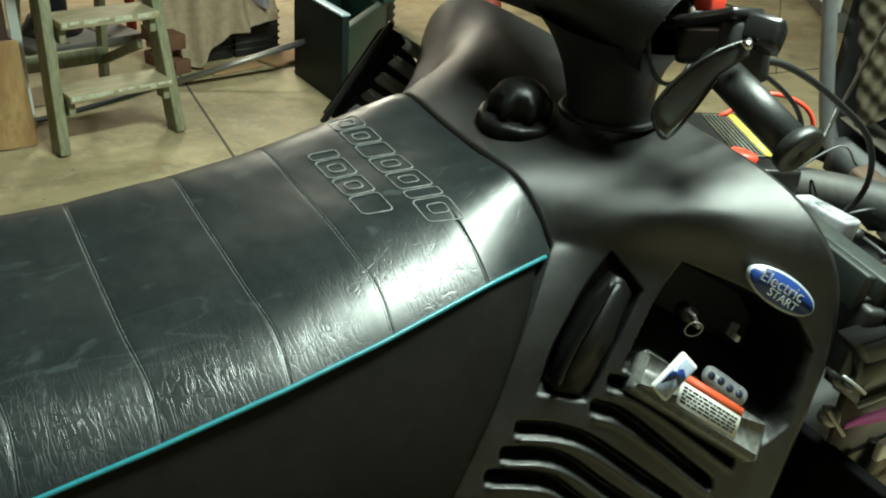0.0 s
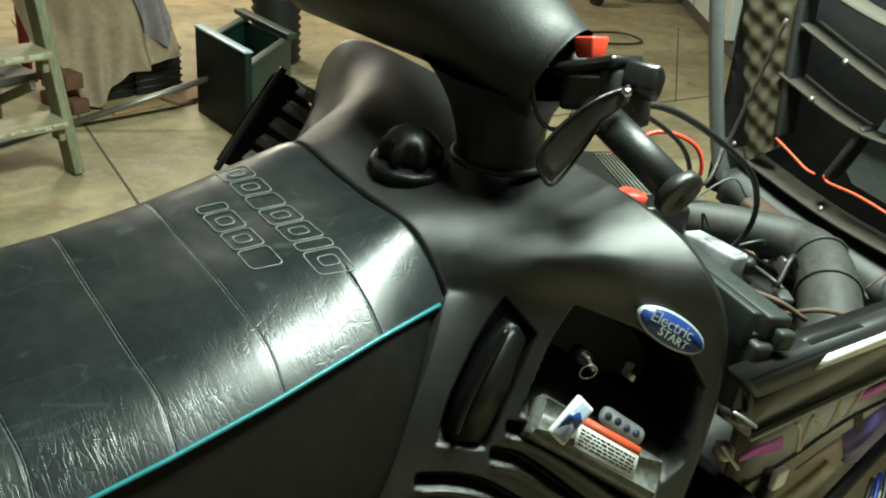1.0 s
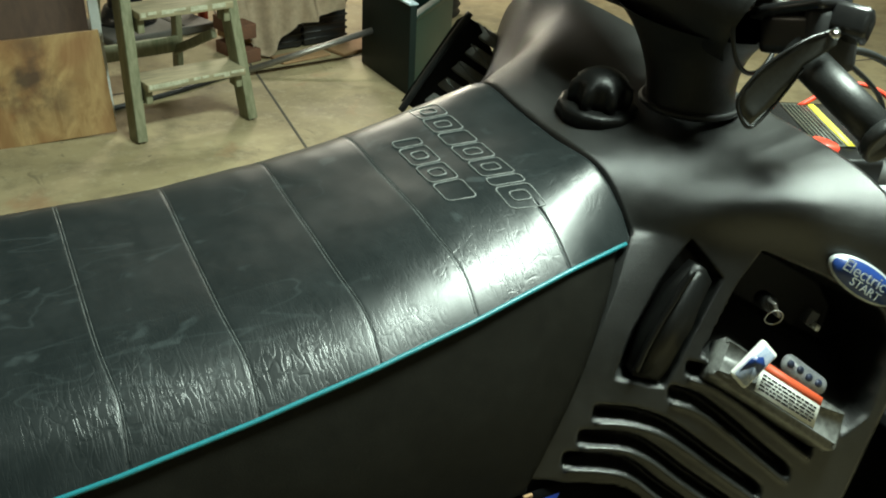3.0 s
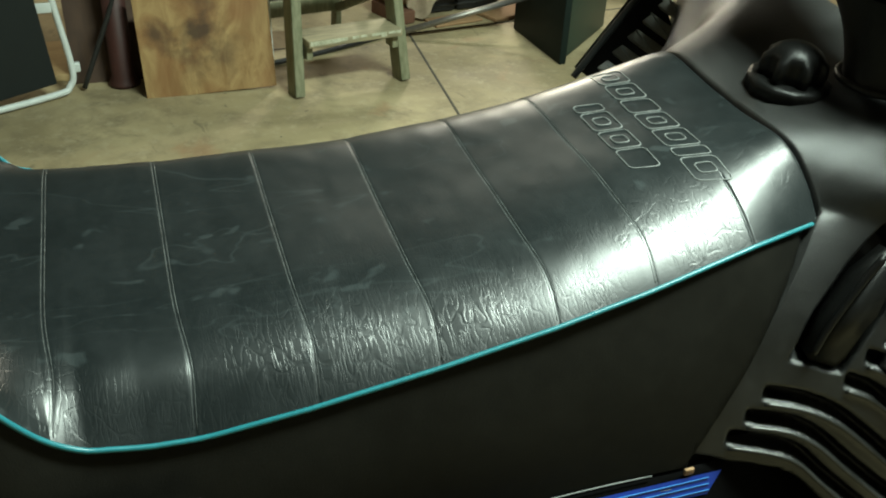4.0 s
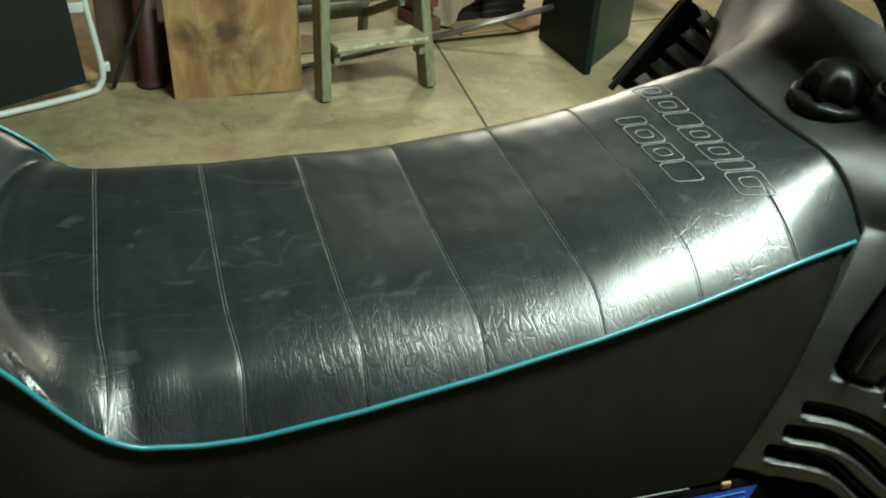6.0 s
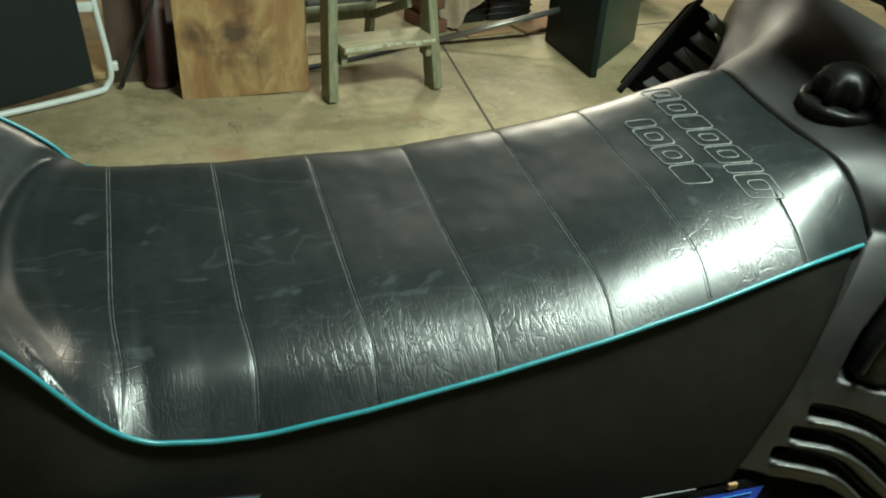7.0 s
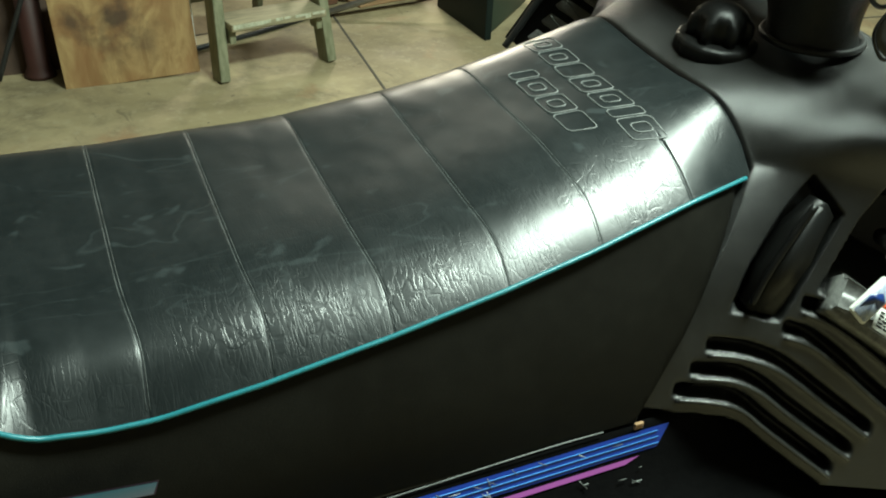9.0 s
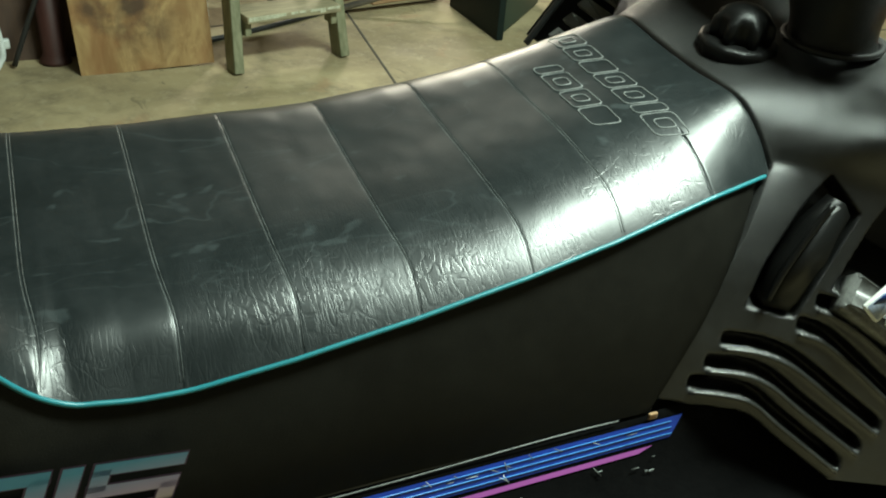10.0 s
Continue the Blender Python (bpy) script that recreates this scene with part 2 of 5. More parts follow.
DARK_RED = material("dark_red_iron", (0.050, 0.014, 0.010), 0.6, spots=(0.028, 0.011, 0.009), scale=10)
FOAM = material("foam_brown", (0.10, 0.082, 0.05), 0.95, spots=(0.055, 0.045, 0.026), scale=24, amount=0.8, bump=0.3, bump_scale=300)
HOOD_IN = material("hood_inside", (0.035, 0.036, 0.038), 0.5, spots=(0.06, 0.06, 0.058), scale=9, amount=0.7, bump=0.15, bump_scale=150)
GREY = material("grey_plastic", (0.10, 0.105, 0.105), 0.5, spots=(0.07, 0.07, 0.068), scale=14, amount=0.7)
DUCT = material("duct_grey", (0.016, 0.018, 0.017), 0.62, spots=(0.045, 0.040, 0.034), scale=12, amount=0.9, bump=0.2, bump_scale=120)
WHITE = material("white_plastic", (0.80, 0.81, 0.77), 0.4, spots=(0.55, 0.55, 0.48), scale=25, amount=0.5)
BLUE = material("badge_blue", (0.010, 0.032, 0.145), 0.3, spots=(0.016, 0.045, 0.18), scale=40)
SWITCH_GREY = material("switch_plate_grey", (0.42, 0.43, 0.44), 0.35, spots=(0.16, 0.17, 0.20), scale=70, amount=0.8)
SWITCH_DARK = material("switch_print", (0.035, 0.045, 0.09), 0.4)
TAG_BLUE = material("tag_picture", (0.20, 0.25, 0.36), 0.3, spots=(0.45, 0.47, 0.50), scale=60, amount=0.8)
STRIPE_BLUE = material("stripe_blue", (0.007, 0.036, 0.28), 0.35, spots=(0.006, 0.026, 0.20), scale=30)
STRIPE_LIGHT = material("stripe_light_blue", (0.05, 0.20, 0.50), 0.35)
PINK = material("pink_stripe", (0.34, 0.08, 0.34), 0.4)
PURPLE = material("purple_graphic", (0.14, 0.10, 0.33), 0.4)
MAGENTA = material("magenta_tape", (0.62, 0.10, 0.55), 0.4)
BRONZE = material("bronze_body", (0.15, 0.124, 0.090), 0.25, 0.3, spots=(0.11, 0.092, 0.068), scale=8)
SILVER = material("silver_edge", (0.40, 0.43, 0.43), 0.4, 0.2, spots=(0.28, 0.30, 0.30), scale=60, amount=0.6)
YELLOW = material("yellow_label", (0.75, 0.62, 0.05), 0.5)
SEAM = material("worn_seam", (0.10, 0.11, 0.108), 0.45, spots=(0.02, 0.023, 0.023), scale=35, amount=1.0)
LETTER_GREY = material("scuffed_letter", (0.17, 0.18, 0.175), 0.5, spots=(0.05, 0.055, 0.053), scale=60, amount=0.8)
GREENISH = material("beam_paint", (0.016, 0.020, 0.018), 0.5, spots=(0.032, 0.037, 0.033), scale=14, amount=0.7, bump=0.2, bump_scale=120, specular=0.3)
LEDGE = material("worn_ledge", (0.17, 0.172, 0.162), 0.32, spots=(0.03, 0.03, 0.028), scale=25, amount=0.8)
RUST = material("rusty_brown", (0.09, 0.05, 0.03), 0.75, spots=(0.05, 0.04, 0.03), scale=30, amount=0.7, bump=0.3, bump_scale=150)
RIB_GLOSS = material("worn_rib", (0.020, 0.021, 0.020), 0.27, spots=(0.04, 0.04, 0.039), scale=30, amount=0.7)
# Blade grey raised to stand for light that does not reach the blades.
RIB_GREY = material("lightened_blade", (0.34, 0.342, 0.325), 0.45, spots=(0.24, 0.24, 0.23), scale=40, amount=0.6)
POD = material("pod_plastic", (0.0065, 0.0067, 0.0064), 0.52, spots=(0.016, 0.016, 0.015), scale=18, amount=0.7, bump=0.25, bump_scale=420, rough_var=0.06, specular=0.42)
# Near-black: shade of the pod's hollow and the footwell, put into the colour.
SHADE_BLACK = material("shade_black", (0.0016, 0.0016, 0.0017), 0.8, spots=(0.003, 0.003, 0.003), scale=30, amount=0.6, specular=0.04)
LABEL_GREY = material("faded_label", (0.085, 0.088, 0.058), 0.6, spots=(0.04, 0.04, 0.03), scale=60, amount=0.8)
BRICK_RED = material("red_brick", (0.15, 0.066, 0.036), 0.85, spots=(0.08, 0.04, 0.024), scale=25, amount=0.7, bump=0.4, bump_scale=150)
RIB_EDGE = material("dusty_rib", (0.065, 0.053, 0.037), 0.8, spots=(0.04, 0.037, 0.03), scale=25, amount=0.7)
PATCH = material("pale_patch", (0.24, 0.27, 0.26), 0.5, spots=(0.17, 0.19, 0.18), scale=14, amount=0.7)
LETTER_TAN = material("script_tan", (0.52, 0.47, 0.36), 0.5)
PINK_PALE = material("pale_pink", (0.40, 0.30, 0.27), 0.4)
DARK_WOOD = material("dark_panel", (0.085, 0.048, 0.03), 0.7, spots=(0.045, 0.026, 0.018), scale=8, amount=0.8, stretch=(1, 1, 0.3))
PLYWOOD_LIGHT = material("light_plywood", (0.46, 0.33, 0.16), 0.6, spots=(0.28, 0.18, 0.08), scale=4, amount=0.8, bump=0.15, bump_scale=80, stretch=(0.35, 1, 1))
SILVER_BLUE = material("scratched_edge", (0.55, 0.70, 0.78), 0.35, 0.2, spots=(0.16, 0.24, 0.28), scale=30, amount=0.7)
IRON = material("cast_iron", (0.10, 0.10, 0.09), 0.6, spots=(0.06, 0.055, 0.05), scale=12, amount=0.7)
NAVY = material("dark_column_paint", (0.022, 0.026, 0.035), 0.5, spots=(0.03, 0.034, 0.045), scale=8, amount=0.6)
RED_DULL = material("faded_red", (0.45, 0.09, 0.06), 0.5, spots=(0.35, 0.07, 0.05), scale=10, amount=0.6)
BUCKET = material("olive_bucket", (0.33, 0.32, 0.20), 0.6, spots=(0.22, 0.21, 0.13), scale=10, amount=0.6)


def graphic_material():
    m = bpy.data.materials.new("decal_gradient")
    m.use_nodes = True
    nt = m.node_tree
    b = nt.nodes["Principled BSDF"]
    b.inputs["Roughness"].default_value = 0.35
    tex, sep, rng, ramp = (nt.nodes.new(k) for k in ("ShaderNodeTexCoord", "ShaderNodeSeparateXYZ", "ShaderNodeMapRange", "ShaderNodeValToRGB"))
    nt.links.new(tex.outputs["Object"], sep.inputs[0])
    nt.links.new(sep.outputs["Z"], rng.inputs["Value"])
    rng.inputs["From Min"].default_value, rng.inputs["From Max"].default_value = 0.465, 0.545
    nt.links.new(rng.outputs[0], ramp.inputs[0])
    el = ramp.color_ramp.elements
    el[0].position, el[0].color = 0.1, (0.75, 0.62, 0.62, 1)
    el[1].position, el[1].color = 0.9, (0.09, 0.40, 0.72, 1)
    mid = el.new(0.45)
    mid.color = (0.52, 0.45, 0.75, 1)
    nt.links.new(ramp.outputs[0], b.inputs["Base Color"])
    return m


GRAPHIC = graphic_material()
DECAL_EDGE = material("violet_decal_edge", (0.06, 0.025, 0.11), 0.4, spots=(0.09, 0.03, 0.10), scale=30)


# ---- mesh helpers ----
def mesh_object(name, bm, mat, parent=None, label="", smooth=True):
    bmesh.ops.recalc_face_normals(bm, faces=bm.faces)
    me = bpy.data.meshes.new(name)
    bm.to_mesh(me)
    bm.free()
    for p in me.polygons:
        p.use_smooth = smooth
    me.materials.append(mat)
    ob = new(name, me)
    if parent:
        ob.parent = parent
    if label:
        ob["label"] = label
    return ob


def part(name, bm, mat, parent, label="", smooth=True):
    return mesh_object(name, bm, mat, parent, label, smooth)


def thing(name, label, category, place=(0, 0, 0), turn=0.0, group="", kind=""):
    ob = new(name)
    ob.matrix_basis = pose(*place, 0, 0, turn)
    return tagged(ob, label, category, group, kind)


def grid_mesh(rows, closed=False, caps=False):
    """A sheet through rows of points."""
    bm = bmesh.new()
    vs = [[bm.verts.new(p) for p in row] for row in rows]
    n = len(rows[0])
    for a, b in zip(vs, vs[1:]):
        for i in range(n if closed else n - 1):
            k = (i + 1) % n
            bm.faces.new((a[i], a[k], b[k], b[i]))
    if caps:
        bm.faces.new(vs[0][::-1])
        bm.faces.new(vs[-1])
    return bm


def box_mesh(size, m=None, bevel=0.004, segments=2):
    bm = bmesh.new()
    bmesh.ops.create_cube(bm, size=1.0)
    bmesh.ops.scale(bm, vec=size, verts=bm.verts)
    if bevel:
        bmesh.ops.bevel(bm, geom=bm.edges[:], offset=min(bevel, min(size) * 0.45), segments=segments, profile=0.6, affect="EDGES")
    if m:
        bmesh.ops.transform(bm, matrix=m, verts=bm.verts)
    return bm


def join_into(bm, other):
    me = bpy.data.meshes.new("scrap")
    other.to_mesh(me)
    other.free()
    bm.from_mesh(me)
    bpy.data.meshes.remove(me)
    return bm


def smooth_path(points, steps=8):
    """Catmull-Rom through the points."""
    pts = [Vector(p) for p in points]
    pts = [pts[0] * 2 - pts[1]] + pts + [pts[-1] * 2 - pts[-2]]
    out = []
    for i in range(1, len(pts) - 2):
        p0, p1, p2, p3 = pts[i - 1:i + 3]
        for k in range(steps):
            t = k / steps
            out.append(0.5 * ((2 * p1) + (p2 - p0) * t + (2 * p0 - 5 * p1 + 4 * p2 - p3) * t * t + (3 * p1 - p0 - 3 * p2 + p3) * t ** 3))
    out.append(pts[-2])
    return out


def tube_mesh(points, radius, sides=12, steps=8, caps=True):
    """A round tube along a smooth path; radius: one number or one for each given point."""
    path = smooth_path(points, steps) if len(points) > 2 else [Vector(p) for p in points]
    rad = [radius] * len(path) if isinstance(radius, (int, float)) else list(np.interp(np.linspace(0, 1, len(path)), np.linspace(0, 1, len(radius)), radius))
    rows, normal = [], None
    for i, p in enumerate(path):
        d = (path[min(i + 1, len(path) - 1)] - path[max(i - 1, 0)]).normalized()
        if normal is None:
            normal = d.orthogonal().normalized()
        normal = (normal - d * normal.dot(d)).normalized()
        side = d.cross(normal)
        rows.append([p + (normal * math.cos(a) + side * math.sin(a)) * rad[i] for a in np.linspace(0, 2 * math.pi, sides, endpoint=False)])
    return grid_mesh(rows, closed=True, caps=caps)


def lathe_mesh(profile, sides=40, m=None):
    """A turned body from (radius, height) pairs."""
    rows = [[Vector((r * math.cos(a), r * math.sin(a), z)) for a in np.linspace(0, 2 * math.pi, sides, endpoint=False)] for r, z in profile]
    bm = grid_mesh(rows, closed=True, caps=True)
    if m:
        bmesh.ops.transform(bm, matrix=m, verts=bm.verts)
    return bm


def frame_at(origin, x_axis, z_axis):
    z = Vector(z_axis).normalized()
    x = Vector(x_axis)
    x = (x - z * x.dot(z)).normalized()
    y = z.cross(x)
    return Matrix(((x.x, y.x, z.x, origin[0]), (x.y, y.y, z.y, origin[1]), (x.z, y.z, z.z, origin[2]), (0, 0, 0, 1)))


def plate_mesh(outline, depth, m=None, bevel=0.0):
    """A flat plate with the outline in its own x and y, its face up."""
    bm = bmesh.new()
    top = [bm.verts.new((x, y, 0)) for x, y in outline]
    low = [bm.verts.new((x, y, -depth)) for x, y in outline]
    bm.faces.new(top)
    bm.faces.new(low[::-1])
    n = len(outline)
    for i in range(n):
        bm.faces.new((top[i], low[i], low[(i + 1) % n], top[(i + 1) % n]))
    if bevel:
        bmesh.ops.bevel(bm, geom=[e for e in bm.edges if e.verts[0] in top and e.verts[1] in top], offset=bevel, segments=2, affect="EDGES")
    if m:
        bmesh.ops.transform(bm, matrix=m, verts=bm.verts)
    return bm


def interp(x, xs, ys):
    return float(np.interp(x, xs, ys))


def text_mesh(body, size, m, depth=0.0004):
    cu = bpy.data.curves.new("writing", "FONT")
    cu.body, cu.size, cu.align_x, cu.align_y, cu.extrude = body, size, "CENTER", "CENTER", depth
    ob = bpy.data.objects.new("writing", cu)
    me = ob.to_mesh()
    bm = bmesh.new()
    bm.from_mesh(me)
    ob.to_mesh_clear()
    bpy.data.objects.remove(ob)
    bpy.data.curves.remove(cu)
    bmesh.ops.transform(bm, matrix=m, verts=bm.verts)
    return bm


# ---- the room ----
def slab(name, x0, x1, y0, y1, z0, z1, mat, label, category):
    bm = box_mesh((x1 - x0, y1 - y0, z1 - z0), Matrix.Translation(((x0 + x1) / 2, (y0 + y1) / 2, (z0 + z1) / 2)), 0)
    return tagged(mesh_object(name, bm, mat, None, "", False), label, category, kind="structure")


slab("floor", -3.5, 7.0, -3.0, 6.0, -0.1, 0.0, CONCRETE, "stained tan concrete garage floor with sawn joints", "floor")
slab("ceiling", -3.5, 7.0, -3.0, 6.0, 2.7, 2.8, CEIL, "plain garage ceiling", "ceiling")
slab("wall_north", -3.5, 7.0, 5.9, 6.0, 0.0, 2.7, WALL, "plain painted garage wall", "wall")
slab("wall_south", -3.5, 7.0, -3.0, -2.9, 0.0, 2.7, WALL_DARKENED, "unseen brown garage wall, kept dark for weaker reflections", "wall")
slab("wall_west", -3.5, -3.4, -2.9, 5.9, 0.0, 2.7, WALL, "plain painted garage wall", "wall")
slab("wall_east", 6.9, 7.0, -2.9, 5.9, 0.0, 2.7, WALL, "plain painted garage wall", "wall")


def floor_joint(a, b, width=0.008):
    a, b = Vector((*a, 0)), Vector((*b, 0))
    d = (b - a)
    bm = box_mesh((d.length, width, 0.002), frame_at((a + b) / 2 + Vector((0, 0, 0.0005)), d, (0, 0, 1)), 0)
    tagged(mesh_object("floor_joint", bm, JOINT, None, "", False), "dark dirty joint line in the concrete floor", "floor joint", kind="structure")


floor_joint((0.55, 0.4), (0.94, 2.36))
floor_joint((0.94, 2.36), (1.25, 3.95))
floor_joint((-0.95, 2.27), (0.94, 2.36))
floor_joint((0.94, 2.36), (2.3, 2.42))
floor_joint((2.3, 1.62), (5.6, 1.02))
floor_joint((3.26, 1.43), (4.6, 2.36), 0.005)


# ---- the snowmobile ----
SLED = thing("snowmobile", "black snowmobile with a pleated vinyl seat and open hood", "snowmobile")
SLED.matrix_basis = Matrix.Translation((0, 0, 0.6)) @ pose(0, 0, 0, 0, 0, -6.0) @ pose(0, 0, 0, 2.5, 0, 0) @ Matrix.Translation((0, 0, -0.6))

XS = (-0.70, -0.62, -0.56, -0.53, -0.505, -0.485, -0.465, -0.445, -0.42, -0.371, -0.322, -0.225, -0.10, 0.02, 0.13, 0.26, 0.356)
ZP = (0.8075, 0.7831, 0.7585, 0.7238, 0.69, 0.659, 0.629, 0.6052, 0.59, 0.5812, 0.5784, 0.5883, 0.6051, 0.6248, 0.6424, 0.6645, 0.6655)
ZT = (0.83, 0.83, 0.80, 0.765, 0.725, 0.690, 0.664, 0.652, 0.648, 0.646, 0.646, 0.649, 0.652, 0.669, 0.693, 0.718, 0.732)
YR = (-0.20, -0.21, -0.21, -0.21, -0.21, -0.209, -0.208, -0.207, -0.206, -0.206, -0.205, -0.203, -0.198, -0.192, -0.181, -0.162, -0.137)
YL = (0.235, 0.24, 0.24, 0.24, 0.24, 0.239, 0.238, 0.237, 0.235, 0.233, 0.23, 0.228, 0.224, 0.223, 0.226, 0.229, 0.226)
FAR_X, FAR_LIFT = (-0.50, -0.42, -0.35, -0.28, -0.22, -0.15, -0.08, -0.01, 0.06, 0.13, 0.26, 0.30, 0.34), (0.012, 0.014, 0.014, 0.0105, 0.0095, 0.007, 0.007, 0.005, 0.001, -0.003, -0.002, 0.003, 0.008)
SEAMS = (0.137, 0.024, -0.100, -0.219, -0.331, -0.447)


def seat_edge(x, side):
    """Height of the piping at x; the far edge of the raised tail lies a little further back."""
    shift = 0.032 * max(0.0, min(1.0, (-0.38 - x) / 0.08)) if side > 0 else 0.0
    z = interp(x + shift, XS, ZP)
    if side > 0 and x < -0.40:
        z = z + (seat_point(x, 0.965).z - z) * min(1.0, (-0.40 - x) / 0.04)
    return z


def tail_crease(u):
    """Where the fold at the foot of the raised tail runs: bowed to the rear in the middle."""
    return -0.484 - 0.074 * (1 - u * u) ** 0.8


def seat_point(x, u, lift=0.0):
    """A point of the seat's skin: u runs from -1 at one piping to 1 at the other."""
    shift = 0.032 * (u + 1) / 2 * max(0.0, min(1.0, (-0.38 - x) / 0.08))
    bow = 0.074 * (1 - u * u) ** 0.8 * max(0.0, min(1.0, (-0.43 - x) / 0.05))
    zp, zt = interp(x + shift, XS, ZP), interp(x + shift + bow, XS, ZT)
    yr, yl = interp(x, XS, YR), interp(x, XS, YL)
    c, hw = (yr + yl) / 2, (yl - yr) / 2
    p = 3.2 - 0.5 * max(0.0, min(1.0, (x - 0.02) / 0.20)) if u < 0 else 7.0
    z = zp + (zt - zp) * (1 - abs(u) ** p)
    z += (0.010 + 0.008 * max(0.0, min(1.0, (x - 0.1) / 0.2))) * max(0.0, u) ** 2 * max(0.0, min(1.0, (x + 0.42) / 0.15))
    z += interp(x, FAR_X, FAR_LIFT) * max(0.0, min(1.0, (u + 0.3) / 1.0)) ** 1.3
    z -= 0.45 * max(0.0, zt - 0.650) * ((u + 1) / 2) ** 0.7 * max(0.0, min(1.0, (-0.42 - x) / 0.03))
    z += 0.012 * max(0.0, min(1.0, (x - 0.2) / 0.156)) ** 1.4 * math.exp(-((u + 0.62) / 0.26) ** 2)
    z += 0.006 * math.exp(-((x + 0.395) / (0.032 if x < -0.395 else 0.14)) ** 2) * math.exp(-((u + 0.80) / 0.14) ** 2)
    soft = 0.0007 * noise.noise(Vector((x * 9, u * 2.2, 0.3))) + 0.0004 * noise.noise(Vector((x * 40, u * 7, 1.3)))
    z += soft * (1 - abs(u) ** 6)
    for s in SEAMS:
        d = abs(x - s - seam_bend(u))
        z -= 0.0006 * math.exp(-(d / 0.0020) ** 2)
    if u < -0.55:
        z -= 0.002 * math.exp(-((x - 0.262) / 0.0018) ** 2) * min(1, (-0.55 - u) * 12)
    # the fold at the foot of the tail, deepest near the piping, with a puckered ridge before it
    fold = x - tail_crease(u)
    edge = max(0.0, abs(u) - 0.45)
    z -= (0.003 + 0.020 * edge ** 1.2) * math.exp(-(fold / 0.006) ** 2)
    z += 0.009 * edge ** 1.5 * math.exp(-((fold - 0.018) / 0.010) ** 2) * (1 - abs(u) ** 8)
    # the front edge lies a little further back on the far side
    x -= (0.018 * max(0.0, min(1.0, (u + 0.85) / 0.7)) + 0.008 * max(0.0, u)) * max(0.0, min(1.0, (x - 0.2) / 0.156))
    return Vector((x, c + hw * u, z + lift))


def seam_bend(u):
    """The seams lean forward a little where the top rolls over, and come back at the piping."""
    return 0.006 * math.exp(-((u + 0.78) / 0.22) ** 2)


def build_seat():
    us = [math.sin(a) for a in np.linspace(-math.pi / 2, math.pi / 2, 81)]
    xs = sorted(set(np.round(np.concatenate([np.linspace(-0.70, 0.356, 300), *[np.linspace(s - 0.010, s + 0.012, 24) for s in (*SEAMS, 0.262)]]), 5)))
    rows = [[seat_point(x, u) for u in us] for x in xs]
    for k in range(1, 9):
        a = k / 8 * math.pi / 2
        rows.append([seat_point(0.356, u) + Vector((0.007 * math.sin(a), 0, -0.009 * (1 - math.cos(a)))) for u in us])
    rows.append([p + Vector((0.0, 0, -0.035)) for p in rows[-1]])
    seat = part("seat", grid_mesh(rows), VINYL, SLED, "worn black vinyl seat cover with stitched pleats")
    for side in (-1, 1):
        pts = [Vector((x, seat_point(x, side).y + side * 0.001, seat_edge(x, side))) for x in np.linspace(-0.68, 0.352, 60)]
        part("piping", tube_mesh(pts, 0.0026, 8, 2), TEAL, seat, "teal piping along the seam")
    for side in (-1, 1):
        rows = []
        for x in np.linspace(-0.70, 0.356, 90):
            zp = seat_edge(x, side)
            y0 = interp(x, XS, YR if side < 0 else YL)
            row = []
            for k in np.linspace(0, 1, 14):
                z = zp * (1 - k) + 0.418 * k
                y = y0 + side * (0.010 * math.sin(k * math.pi) + k * max(0, 0.228 - abs(y0))) - side * 0.003 * (1 - k)
                edge = interp(z, (0.40, 0.42, 0.49, 0.56, 0.62, 0.667), (0.185, 0.196, 0.236, 0.281, 0.321, 0.346))
                row.append(Vector((min(x, edge), y + 0.002 * noise.noise(Vector((x * 6, z * 6, side))), z)))
            rows.append(row)
        part("side_skirt", grid_mesh(rows), VINYL_SIDE, seat, "plain black vinyl side skirt")
        part("skirt_edge", tube_mesh([(-0.70, side * 0.231, 0.414), (-0.2, side * 0.231, 0.414), (0.06, side * 0.231, 0.420), (0.15, side * 0.231, 0.419)], 0.0008, 8, 4), LETTER_GREY, seat, "worn metal edge under the skirt")
    for s in SEAMS:
        for off in (-0.0017, 0.0015):
            pts = [seat_point(s + off + seam_bend(u), u, 0.0) for u in np.linspace(-0.975, 0.985, 80)]
            part("seam", tube_mesh(pts, 0.00048, 6, 1), SEAM, seat, "worn pale stitched seam")
    # pressed relief shapes on the seat top, in two rows
    def relief(x0, x1, y0, y1, slant, inner):
        cx, cy, r = (x0 + x1) / 2, (y0 + y1) / 2, 0.006
        loops = [(x1 - x0, y1 - y0)] + ([((x1 - x0) * 0.5, (y1 - y0) * 0.42)] if inner else [])
        bm = bmesh.new()
        for a, b in loops:
            pts = []
            for qx, qy, st in ((1, 1, 0), (-1, 1, 90), (-1, -1, 180), (1, -1, 270)):
                for t in (0, 30, 60, 90):
                    w = math.radians(st + t)
                    rr = min(r, a * 0.3, b * 0.3)
                    px = qx * (a / 2 - rr) + rr * math.cos(w)
                    py = qy * (b / 2 - rr) + rr * math.sin(w)
                    X, Y = cx + px, cy + py - slant * px
                    yr, yl = interp(X, XS, YR), interp(X, XS, YL)
                    u = max(-0.97, min(0.97, (Y - (yr + yl) / 2) / ((yl - yr) / 2)))
                    pts.append(seat_point(X, u, 0.0002))
            pts.append(pts[0])
            join_into(bm, tube_mesh(pts, 0.0009, 6, 1, caps=False))
        part("relief_shape", bm, LETTER_GREY, seat, "pressed outline shape on the seat")

    y = 0.178
